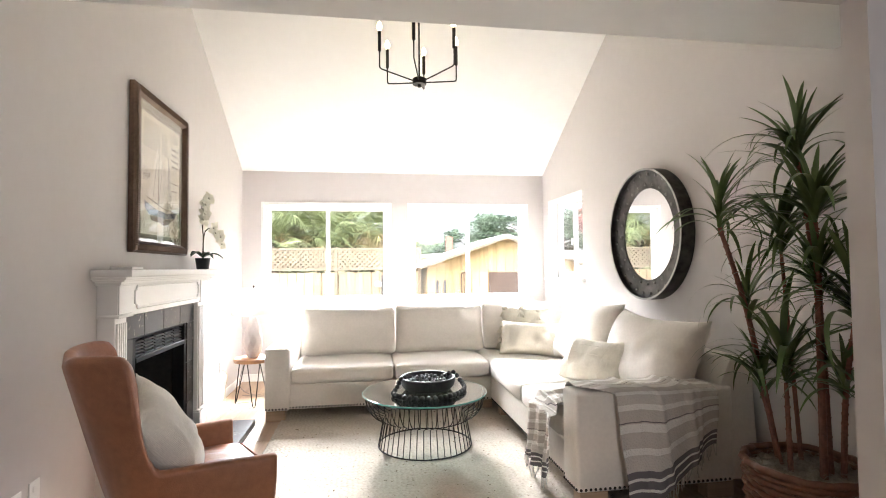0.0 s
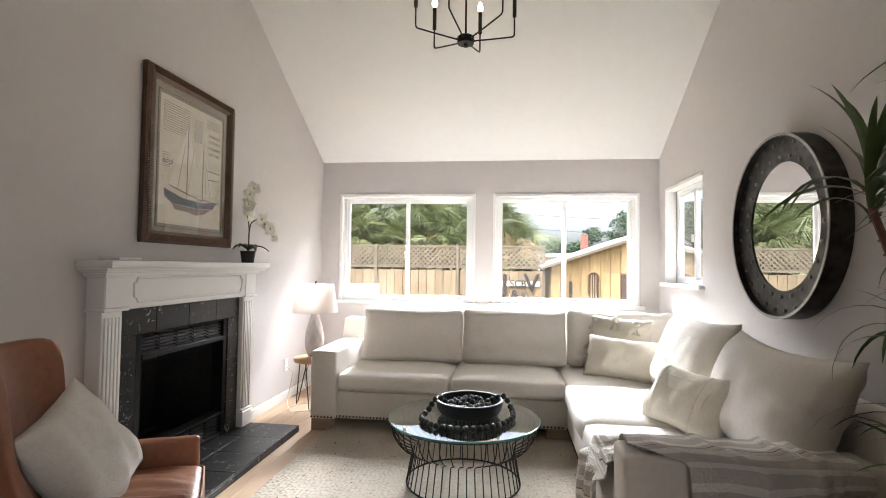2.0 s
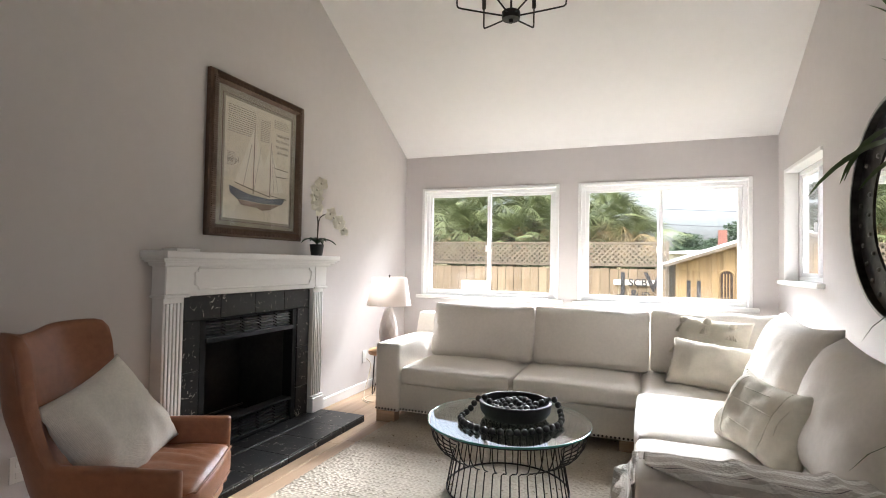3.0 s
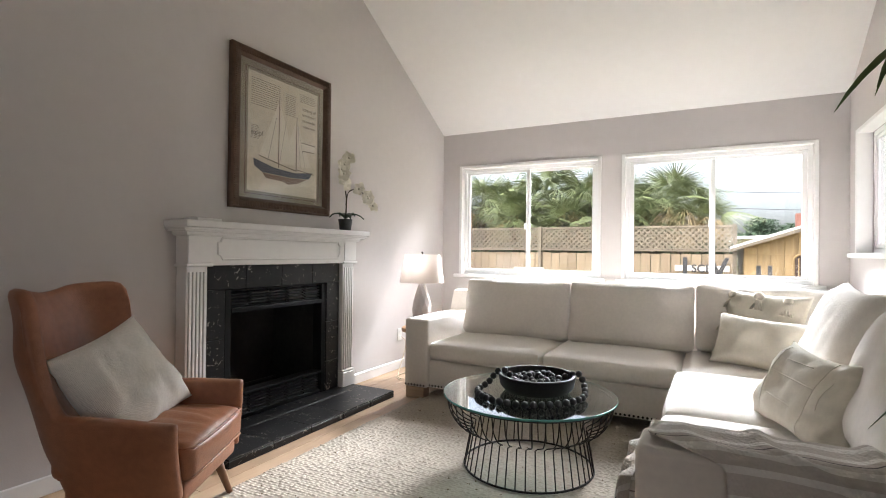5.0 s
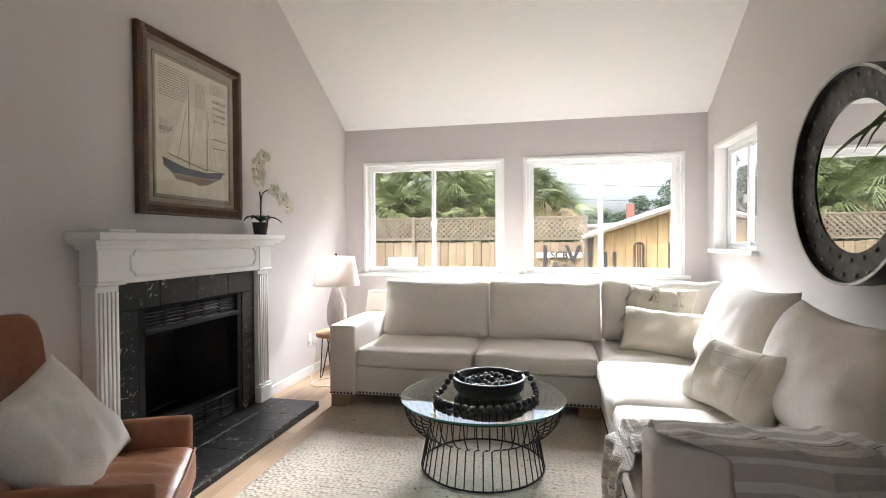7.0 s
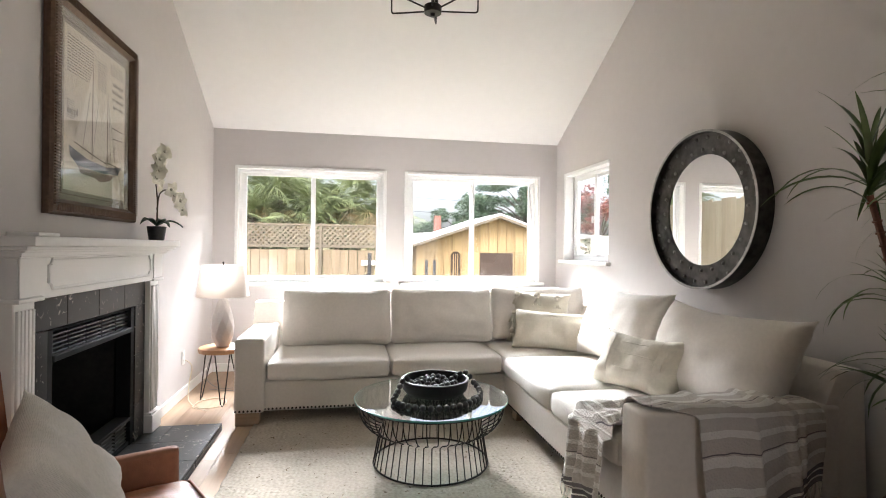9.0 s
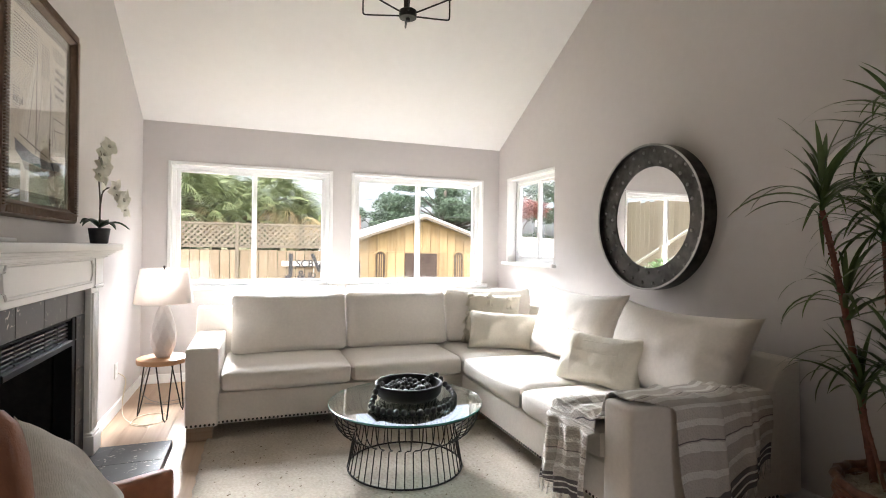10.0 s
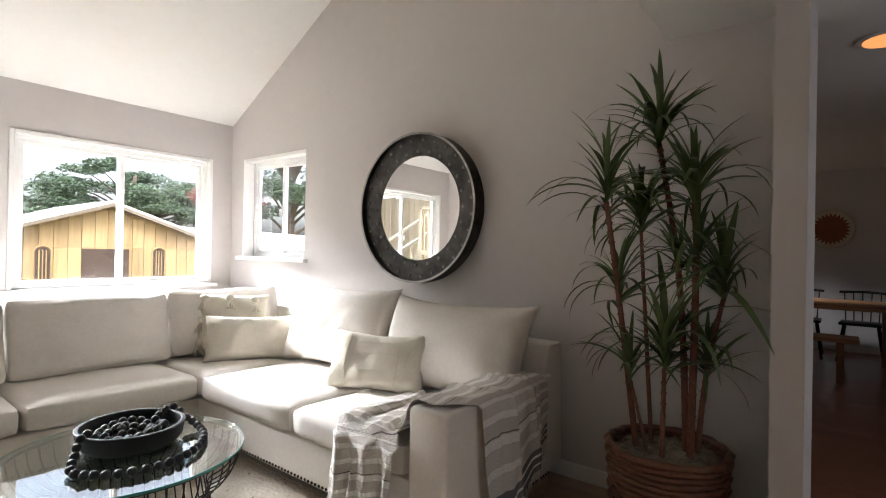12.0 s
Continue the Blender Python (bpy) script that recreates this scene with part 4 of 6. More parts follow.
for x, y, dx, dy in ((0.25, 0.22, 0.06, 0.04), (0.25, -0.22, 0.06, -0.04), (-0.09, 0.19, -0.07, 0.04), (-0.09, -0.19, -0.07, -0.04)):
    part("leg", tube(bmesh.new(), [(x + dx, y + dy, 0.0), (x + dx * 0.5, y + dy * 0.5, 0.1), (x, y, 0.205)], 0.0125, 12, False, 0.023), M_LEG, chair, "tapered walnut leg", smooth=True)


def throw_pillow(name, m, w, h, t, material, label, horn=0.03, seed=0.0, sag=0.02):
    p = thing(name, label=label, category="pillow", group="throw pillows")
    p.matrix_basis = m
    part("cover", pillow(w, h, t, horn, 34, seed, sag), material, p, smooth=True)
    return p


mc = pose(AC[0], AC[1], 0, 0, 0, AC[2])
throw_pillow("throw_pillow", mc @ pose(-0.025, 0.0, 0.585, 0, 0, 74) @ pose(0, 0, 0, -30, 0, 0) @ pose(0, 0, 0, 0, -16, 0), 0.48, 0.45, 0.17, M_NUBBY,
             "nubby ivory square pillow leaning in the leather armchair", 0.02, 8.8, 0.02)

# ---- picture over the mantel ----
pic = thing("framed_picture", L + 0.003, 3.855, 1.921, 90, "framed sailing-ship print in a ridged bronze moulding", "picture")
pw, ph, fw = 0.462, 0.522, 0.072
bm = bmesh.new()
part("backing", boxm(-pw + 0.02, pw - 0.02, -0.016, -0.001, -ph + 0.02, ph - 0.02), M_MAT, pic, "olive mat board")
for k, (hx, hz) in enumerate(((pw, ph), (ph, pw), (pw, ph), (ph, pw))):
    out = bmesh.new()
    prof = [(0, -0.001), (0, -0.03), (0.01, -0.042), (0.035, -0.047), (0.055, -0.04), (0.062, -0.03), (fw, -0.022), (fw, -0.001)]
    a = [out.verts.new((-hx + d, y, -hz + d)) for d, y in prof]
    c = [out.verts.new((hx - d, y, -hz + d)) for d, y in prof]
    for i in range(len(prof)):
        j = (i + 1) % len(prof)
        out.faces.new((a[i], c[i], c[j], a[j]))
    rail = part("frame_rail", out, M_BRONZE, pic, m=pose(0, 0, 0, 0, 90 * k, 0))
    n = int((2 * hx - 0.08) / 0.0135)
    rib = bmesh.new()
    for i in range(n):
        x = -hx + 0.045 + (2 * hx - 0.09) * i / (n - 1)
        box(rib, x - 0.0042, x + 0.0042, -0.052, -0.038, -hz + 0.014, -hz + 0.052, 0.003)
    part("reeding", rib, M_BRONZE, rail, kind="stuff")
art = part("print", boxm(-0.325, 0.325, -0.0185, -0.0165, -0.40, 0.385), M_PAPER, pic, "aged paper print of a ship")
part("mat_bevel", tube(bmesh.new(), [(-0.345, -0.017, -0.42), (0.345, -0.017, -0.42), (0.345, -0.017, 0.405), (-0.345, -0.017, 0.405)], 0.004, 4, True), M_BRONZE, pic)


def flat(name, pts, material, d):
    bm = bmesh.new()
    bm.faces.new([bm.verts.new((x, -0.0185 - d, z)) for x, z in pts])
    r = bmesh.ops.extrude_face_region(bm, geom=bm.faces[:])
    for v in r["geom"]:
        if isinstance(v, bmesh.types.BMVert):
            v.co.y -= 0.0006
    return part(name, bm, material, art, smooth=False)


flat("sail", [(-0.06, 0.24), (-0.23, -0.155), (-0.075, -0.185)], M_SAIL, 0.0004)
flat("sail", [(-0.04, 0.21), (0.1, -0.18), (-0.06, -0.19)], M_SAIL, 0.0002)
flat("sail", [(0.115, 0.14), (0.105, -0.19), (0.26, -0.17)], M_SAIL, 0.0002)
flat("sail", [(0.1, 0.13), (0.02, -0.06), (0.095, -0.17)], M_SAIL, 0.0008)
flat("hull", [(-0.28, -0.185), (-0.1, -0.225), (0.1, -0.235), (0.28, -0.21), (0.24, -0.262), (0.05, -0.275), (-0.2, -0.27), (-0.27, -0.235)], M_HULL, 0.001)
flat("keel", [(-0.2, -0.272), (0.05, -0.277), (0.22, -0.266), (0.12, -0.31), (0.03, -0.325), (-0.02, -0.31), (-0.17, -0.305)], M_KEEL, 0.0006)
for x, z0, z1, lean in ((-0.06, -0.22, 0.26, 0.004), (0.108, -0.225, 0.17, 0.004)):
    flat("mast", [(x - 0.004, z0), (x + 0.004, z0), (x + lean + 0.002, z1), (x + lean - 0.003, z1)], M_INK, 0.0016)
flat("boom", [(-0.235, -0.158), (-0.235, -0.164), (-0.06, -0.196), (-0.06, -0.188)], M_INK, 0.0016)
flat("boom", [(-0.06, -0.19), (-0.06, -0.196), (0.11, -0.222), (0.11, -0.216)], M_INK, 0.0016)
flat("boom", [(0.11, -0.205), (0.11, -0.21), (0.29, -0.225), (0.29, -0.219)], M_INK, 0.0016)
for x0, x1, lean in ((-0.16, -0.157, 0.075), (-0.052, -0.05, 0.06), (0.15, 0.1515, -0.03), (0.2, 0.2015, -0.08)):
    flat("rigging", [(x0, -0.19), (x1, -0.19), (x1 + lean, 0.12), (x0 + lean, 0.12)], M_INK, 0.0014)
rng = random.Random(5)
bars = bmesh.new()
for bx, bz, n, w, hgt in ((-0.3, 0.34, 13, 0.25, 0.0055), (0.0, 0.31, 12, 0.1, 0.005), (0.14, 0.345, 5, 0.16, 0.005), (-0.3, 0.03, 9, 0.07, 0.004)):
    for i in range(n):
        x = bx
        z = bz - i * hgt * 2.6
        while x < bx + w:
            l = rng.uniform(0.012, 0.035)
            box(bars, x, min(x + l, bx + w), -0.0192, -0.0186, z, z + hgt * 0.8)
            x += l + 0.007
part("print_lines", bars, M_INK, art, "lines of small faded print", smooth=False, kind="stuff")
flat("dinghy", [(0.16, 0.0), (0.3, -0.005), (0.29, -0.06), (0.17, -0.065)], M_SAIL, 0.0002)
for p in (((0.16, 0.0), (0.3, -0.005), (0.3, -0.01), (0.16, -0.006)), ((0.17, -0.06), (0.29, -0.055), (0.29, -0.06), (0.17, -0.066))):
    flat("dinghy_line", p, M_INK, 0.0016)


def lettering(text, size, m, material, parent, name="lettering", depth=0.0006, bold=0.0):
    c = bpy.data.curves.new("txt", "FONT")
    c.body, c.size, c.extrude, c.align_x, c.offset = text, size, depth, "CENTER", bold
    t = new("txt_tmp", c)
    bpy.context.view_layer.update()
    me = bpy.data.meshes.new_from_object(t.evaluated_get(bpy.context.evaluated_depsgraph_get()))
    bpy.data.objects.remove(t)
    me.materials.clear()
    me.materials.append(material)
    return part(name, me, material, parent, m=m)


lettering("ex·pl", 0.052, pose(-0.25, -0.0192, -0.03, 90, 0, 0), M_INK, art)
for i, s in enumerate(("nsisting of", "ted from t", "re annulet", "uare one")):
    lettering(s, 0.034, pose(0.235, -0.0192, 0.235 - 0.042 * i, 90, 0, 0), M_INK, art)
g2 = part("glazing", boxm(-pw + fw, pw - fw, -0.0245, -0.0225, -ph + fw, ph - fw), M_PICGLASS, pic, "clear picture glass", smooth=False)
g2.visible_shadow = False

# ---- orchid and small box on the mantel ----
orch = thing("orchid_plant", -1.232, 4.395, 1.291, 0, "white artificial orchid in a charcoal pot on the mantel", "orchid")
part("pot", lathe([(0.038, 0), (0.044, 0.004), (0.052, 0.06), (0.056, 0.088), (0.052, 0.09), (0.048, 0.078)], 20), M_POT, orch, smooth="auto")
for a, l, dr in ((20, 0.15, 0.03), (150, 0.13, 0.0), (250, 0.14, 0.02), (330, 0.11, 0.03), (80, 0.1, 0.0)):
    bm = bmesh.new()
    n = 8
    rows = []
    for i in range(n + 1):
        t = i / n
        w = 0.024 * math.sin(math.pi * min(1, t * 0.92 + 0.08)) ** 0.7
        z = 0.088 + 0.05 * math.sin(t * 2.6) - dr * t
        rows.append([bm.verts.new((l * t, s * w, z + abs(s) * 0.008)) for s in (-1, 0, 1)])
    for p, q in zip(rows, rows[1:]):
        for k in range(2):
            bm.faces.new((p[k], p[k + 1], q[k + 1], q[k]))
    lf = part("leaf", bm, M_ORCHLEAF, orch, smooth=True, m=pose(0, 0, 0, 0, 0, a))
    lf.modifiers.new("thick", "SOLIDIFY").thickness = 0.003
stem_a = smooth_path([(0, 0, 0.08), (0.0, 0.01, 0.24), (0.0, -0.02, 0.36), (0.01, -0.07, 0.47), (0.02, -0.05, 0.57)], 6)
stem_b = smooth_path([(0, 0.005, 0.2), (0.01, 0.02, 0.3), (0.03, 0.1, 0.335), (0.05, 0.19, 0.29), (0.06, 0.26, 0.22)], 6)
for st in (stem_a, stem_b):
    part("stem", tube(bmesh.new(), st, 0.0055, 6, False, 0.002), M_STEM, orch, smooth=True)


def blossom():
    bm = bmesh.new()
    for k in range(5):
        a = 2 * math.pi * k / 5
        wide = 0.021 if k in (1, 4) else 0.014
        rows = []
        for i in range(5):
            t = i / 4
            w = wide * math.sin(math.pi * (0.1 + 0.85 * t)) ** 0.8
            ca, sa = math.cos(a), math.sin(a)
            rows.append([bm.verts.new((0.005 * math.sin(3 * t) + 0.003 * abs(s), (t * 0.037) * ca - s * w * sa, (t * 0.037) * sa + s * w * ca)) for s in (-1, 0, 1)])
        for p, q in zip(rows, rows[1:]):
            for j in range(2):
                bm.faces.new((p[j], p[j + 1], q[j + 1], q[j]))
    bmesh.ops.create_uvsphere(bm, u_segments=6, v_segments=4, radius=0.007, matrix=Matrix.Translation((0.007, 0, 0)))
    return bm


me_b = mesh_of(blossom(), "blossom", M_ORCHID, True)
rng = random.Random(11)
for st, idx in ((stem_a, (11, 13, 15, 17, 19, 20, 22)), (stem_b, (14, 16, 18, 20, 22, 23))):
    for i in idx:
        p = st[min(i, len(st) - 1)]
        part("blossom", me_b, M_ORCHID, orch, m=Matrix.Translation(p + Vector((rng.uniform(0.0, 0.03), rng.uniform(-0.03, 0.03), rng.uniform(-0.02, 0.025)))) @ pose(0, 0, 0, rng.uniform(0, 360), rng.uniform(-30, 30), rng.uniform(-50, 30)) @ Matrix.Scale(1.55, 4))
for p in (stem_a[-1], stem_b[-1], stem_a[-3]):
    bm = bmesh.new()
    bmesh.ops.create_uvsphere(bm, u_segments=8, v_segments=6, radius=0.008)
    part("bud", bm, M_STEM, orch, smooth=True, m=Matrix.Translation(p))
bm = boxm(-0.055, 0.055, -0.085, 0.085, 0, 0.016, 0.004, 2)
solid("mantel_box", bm, M_TRIM, "flat white box lying on the mantel end", "box", m=pose(-1.255, 3.15, 1.2915, 0, 0, 4))

# ---- round mirror ----
mir = thing("round_mirror", R - 0.002, 3.785, 1.53, -90, "round mirror in a riveted gunmetal drum surround", "mirror")
RO, RG = 0.508, 0.356
rot = pose(0, 0, 0, 90, 0, 0)
part("drum", lathe([(RO - 0.012, 0.0), (RO, 0.0), (RO, 0.103), (RO - 0.012, 0.103), (RO - 0.012, 0.0)], 72, False), M_GUN, mir, smooth="auto", m=rot)
part("rim_edge", lathe([(RO - 0.013, 0.103), (RO + 0.001, 0.103), (RO + 0.001, 0.108), (RO - 0.013, 0.108), (RO - 0.013, 0.103)], 72, False), M_RIM, mir, "worn bright steel edge", smooth="auto", m=rot)
part("face_plate", lathe([(RG, 0.058), (RO - 0.012, 0.07), (RO - 0.012, 0.06), (RG, 0.05), (RG, 0.058)], 72, False), M_GUN, mir, smooth="auto", m=rot)
part("mirror_glass", lathe([(0.01, 0.05), (RG + 0.004, 0.05), (RG + 0.004, 0.052), (0.01, 0.052)], 64, True), M_MIRROR, mir, "clear mirror glass", smooth=False, m=rot)
part("backing", lathe([(0.01, 0.002), (RO - 0.014, 0.002), (RO - 0.014, 0.045), (0.01, 0.045)], 48, True), M_GUN, mir, smooth=False, m=rot)
bm = bmesh.new()
bmesh.ops.create_uvsphere(bm, u_segments=10, v_segments=6, radius=0.012)
for v in bm.verts:
    v.co.y *= 0.75
me_r = mesh_of(bm, "rivet", M_RIVET, True)
for rr, n, dy, off in ((RG + 0.032, 24, -0.062, 0.0), (RO - 0.045, 28, -0.069, 0.5)):
    for k in range(n):
        a = 2 * math.pi * (k + off) / n
        part("rivet", me_r, M_RIVET, mir, m=pose(rr * math.cos(a), dy, rr * math.sin(a)))

# ---- side table and lamp ----
st = thing("side_table", -1.02, 5.225, 0, 0, "round teak side table on black hairpin legs", "side table")
part("table_top", lathe([(0.155, 0.408), (0.172, 0.413), (0.175, 0.43), (0.172, 0.446), (0.165, 0.45)], 36), M_SLAB, st)
for a in (165, 285, 45):
    c, s = math.cos(radians(a)), math.sin(radians(a))
    pts = []
    for k, (rr, z, off) in enumerate(((0.105, 0.41, -0.055), (0.17, 0.03, -0.012), (0.175, 0.008, 0.0), (0.17, 0.03, 0.012), (0.105, 0.41, 0.055))):
        pts.append((rr * c - off * s, rr * s + off * c, z))
    part("leg", tube(bmesh.new(), pts, 0.005, 7), M_IRON, st, "black hairpin leg", smooth=True)
lamp = thing("table_lamp", -1.018, 5.235, 0.45, 0, "faceted ceramic table lamp with a lit linen shade", "lamp")
n = 9
rows_z = [(0.048, 0.0), (0.062, 0.02), (0.083, 0.09), (0.088, 0.16), (0.078, 0.235), (0.058, 0.31), (0.040, 0.365), (0.030, 0.385)]
bm = bmesh.new()
rings = []
for i, (r, z) in enumerate(rows_z):
    off = 0.5 * (i % 2)
    rings.append([bm.verts.new((r * math.cos(2 * math.pi * (k + off) / n), r * math.sin(2 * math.pi * (k + off) / n), z)) for k in range(n)])
for i in range(len(rings) - 1):
    a, c = rings[i], rings[i + 1]
    for k in range(n):
        if i % 2 == 0:
            bm.faces.new((a[k], a[(k + 1) % n], c[k]))
            bm.faces.new((a[(k + 1) % n], c[(k + 1) % n], c[k]))
        else:
            bm.faces.new((a[k], c[(k + 1) % n], c[k]))
            bm.faces.new((a[k], a[(k + 1) % n], c[(k + 1) % n]))
bm.faces.new(list(reversed(rings[0])))
bm.faces.new(rings[-1])
part("base", bm, M_CERAMIC, lamp, "blush ceramic base of facets", smooth=False)
part("neck", lathe([(0.012, 0.385), (0.012, 0.43), (0.008, 0.44)], 12), M_RIM, lamp)
part("shade", lathe([(0.203, 0.405), (0.161, 0.658), (0.159, 0.657), (0.201, 0.404), (0.203, 0.405)], 48, False), M_SHADE, lamp, "white linen drum shade", smooth="auto")
bm = tube(bmesh.new(), [(-0.159, 0, 0.645), (0.159, 0, 0.645)], 0.0022)
tube(bm, [(0, -0.159, 0.645), (0, 0.159, 0.645)], 0.0022)
tube(bm, [(0, 0, 0.44), (0, 0, 0.66)], 0.003)
part("shade_spider", bm, M_RIM, lamp)
part("finial", lathe([(0.004, 0.645), (0.004, 0.665), (0.009, 0.672), (0.007, 0.682), (0.002, 0.685)], 10), M_IRON, lamp)
bm = bmesh.new()
bmesh.ops.create_uvsphere(bm, u_segments=12, v_segments=8, radius=0.03, matrix=Matrix.Translation((0, 0, 0.49)))
part("bulb", bm, glow("lamp_bulb", (1.0, 0.88, 0.72), 2.6), lamp, "lit warm bulb", smooth=True)

# outlets and cords
for nm, x, y, z in (("wall_outlet", L, 5.40, 0.33), ("wall_outlet", L, 2.56, 0.335), ("wall_outlet", L, 2.44, 0.325)):
    o = thing(nm, x, y, z, 0, "white plastic wall outlet above the baseboard", "outlet", "wall outlets")
    part("cover_plate", boxm(0.0005, 0.006, -0.036, 0.036, -0.058, 0.058, 0.002), M_PLASTIC, o)
    for dz in (-0.024, 0.024):
        part("socket", boxm(0.006, 0.009, -0.015, 0.015, dz - 0.013, dz + 0.013, 0.002), M_PLASTIC, o)
cord = smooth_path([(L + 0.02, 5.40, 0.31), (-1.30, 5.42, 0.25), (-1.31, 5.38, 0.1), (-1.27, 5.25, 0.006), (-1.12, 5.05, 0.006), (-0.98, 5.12, 0.006), (-1.02, 5.3, 0.006), (-1.17, 5.28, 0.006), (-1.2, 5.1, 0.006), (-1.08, 5.0, 0.006)], 8)
solid("extension_cord", tube(bmesh.new(), cord, 0.004, 6), M_CLEARCORD, "pale loose cord lying on the floor", "cord", smooth=True)
cord = smooth_path([(-1.05, 5.33, 0.46), (-1.1, 5.44, 0.452), (-1.17, 5.47, 0.3), (-1.2, 5.5, 0.12), (-1.1, 5.6, 0.008), (-0.92, 5.66, 0.008), (-0.85, 5.58, 0.008), (-1.0, 5.52, 0.008), (-1.2, 5.6, 0.008)], 8)
solid("lamp_cord", tube(bmesh.new(), cord, 0.0035, 6), M_CORD, "grey lamp cord trailing behind the table", "cord", smooth=True)

# ---- bowl and bead garland ----
BC = Vector((0.497, 3.865, 0.3938))
bowl = thing("wooden_bowl", *BC, 0, "black stained wooden dough bowl on the glass table", "bowl")
part("bowl", lathe([(0.02, 0.0), (0.14, 0.0), (0.172, 0.01), (0.193, 0.035), (0.204, 0.09), (0.201, 0.094), (0.187, 0.094), (0.184, 0.088), (0.175, 0.045), (0.15, 0.024), (0.02, 0.018)], 56), M_BLACKWOOD, bowl)
bowl.children[0].modifiers.new("smooth", "BEVEL").width = 0.002
gar = thing("bead_garland", *BC, 0, "garland of matt black wooden beads draped over the bowl", "beads")
pts = []
for i in range(64):
    a = i * 0.29
    rr = 0.03 + 0.095 * abs(math.sin(i * 0.11 + 0.4))
    pts.append((rr * math.cos(a), rr * math.sin(a), 0.05 + 0.02 * abs(math.sin(i * 0.21)) + 0.012 * math.sin(i * 0.5)))
pts += [(-0.13, -0.02, 0.07), (-0.175, -0.03, 0.099), (-0.208, -0.06, 0.085), (-0.235, -0.10, 0.04), (-0.262, -0.16, 0.017), (-0.235, -0.24, 0.017), (-0.16, -0.31, 0.017), (-0.05, -0.345, 0.017),
        (0.06, -0.325, 0.017), (0.15, -0.27, 0.017), (0.225, -0.17, 0.017), (0.262, -0.06, 0.02), (0.245, 0.03, 0.05), (0.205, 0.08, 0.098), (0.15, 0.07, 0.085), (0.1, 0.03, 0.07)]
path = smooth_path(pts, 8)
bm = bmesh.new()
bmesh.ops.create_uvsphere(bm, u_segments=12, v_segments=8, radius=0.0178)
me_bead = mesh_of(bm, "bead", M_BEAD, True)
last = None
cnt = 0
for p in path:
    if last is None or (p - last).length >= 0.0345:
        part("bead", me_bead, M_BEAD, gar, m=Matrix.Translation(p))
        last = p
        cnt += 1

# ---- pillows on the sofa ----
p1 = throw_pillow("throw_pillow", pose(1.60, 5.02, 0.685, 0, 0, -26) @ pose(0, 0, 0, -18, 0, 0) @ pose(0, 0, 0, 0, 3, 0), 0.50, 0.44, 0.15, M_PILLOW, "ivory square pillow with knotted yarn tassels", 0.02, 3.3)
bm = bmesh.new()
bmesh.ops.create_uvsphere(bm, u_segments=10, v_segments=8, radius=0.018, matrix=Matrix.Translation((0, 0, -0.01)))
for k in range(14):
    a = 2 * math.pi * k / 14
    tube(bm, [(0, 0, -0.01), (0.014 * math.cos(a), 0.014 * math.sin(a), -0.035), (0.024 * math.cos(a), 0.022 * math.sin(a), -0.065)], 0.0035, 4)
for v in bm.verts:
    v.co *= 1.7
me_t = mesh_of(bm, "tassel", M_PILLOW, True)
for x, z in ((-0.2, 0.19), (-0.03, 0.195), (0.14, 0.18), (-0.215, 0.03), (-0.21, -0.13), (0.21, 0.0)):
    part("tassel", me_t, M_PILLOW, p1, "knotted cream yarn tassel", m=pose(x, -0.045 if abs(x) < 0.18 else -0.02, z))
throw_pillow("throw_pillow", pose(1.63, 4.77, 0.60, 0, 0, -27) @ pose(0, 0, 0, -22, 0, 0) @ pose(0, 0, 0, 0, 2, 0), 0.66, 0.33, 0.17, M_PILLOW, "plain ivory cotton lumbar pillow on the corner seat", 0.018, 5.7)
p3 = throw_pillow("throw_pillow", pose(1.645, 3.56, 0.605, 0, 0, -74) @ pose(0, 0, 0, -28, 0, 0) @ pose(0, 0, 0, 0, -1, 0), 0.64, 0.37, 0.16, M_PILLOW, "stitched cream lumbar pillow with patchwork seams", 0.036, 9.1, 0.02)
for ua, va, ub, vb in ((-0.5, -0.97, -0.5, 0.97), (0.5, -0.97, 0.52, 0.97), (-0.5, 0.15, 0.51, 0.12), (0.68, -0.2, 0.68, 0.4), (-0.3, -0.35, 0.25, -0.38), (-0.35, 0.5, 0.3, 0.52)):
    line = []
    for i in range(15):
        u, v = ua + (ub - ua) * i / 14, va + (vb - va) * i / 14
        x, z = u * (0.32 - 0.036 * (1 - v * v) * abs(u) ** 3), v * (0.185 - 0.036 * (1 - u * u) * abs(v) ** 3)
        th = 0.08 * max(0.0, (1 - u ** 4) * (1 - v ** 4)) ** 0.6 + noise.noise(Vector((x * 9 + 9.1, z * 9, 9.1))) * 0.02
        rim, ang = max(abs(u), abs(v)), math.atan2(z, x)
        th += -0.022 * rim ** 3 * abs(noise.noise(Vector((ang * 5.5 + 9.1, rim * 1.2, 14.1)))) + 0.007 * noise.noise(Vector((x * 22 + 9.1, z * 15, 11.1)))
        line.append((x, -th - 0.0005, z))
    part("seam", tube(bmesh.new(), line, 0.0024, 5), M_PILLOW, p3, "raised stitched seam", smooth=True)

# ---- throw blanket ----
thr = thing("throw_blanket", 1.6, 2.8, 0.0, 0, "striped grey and white cotton throw with fringe over the sofa arm", "blanket")


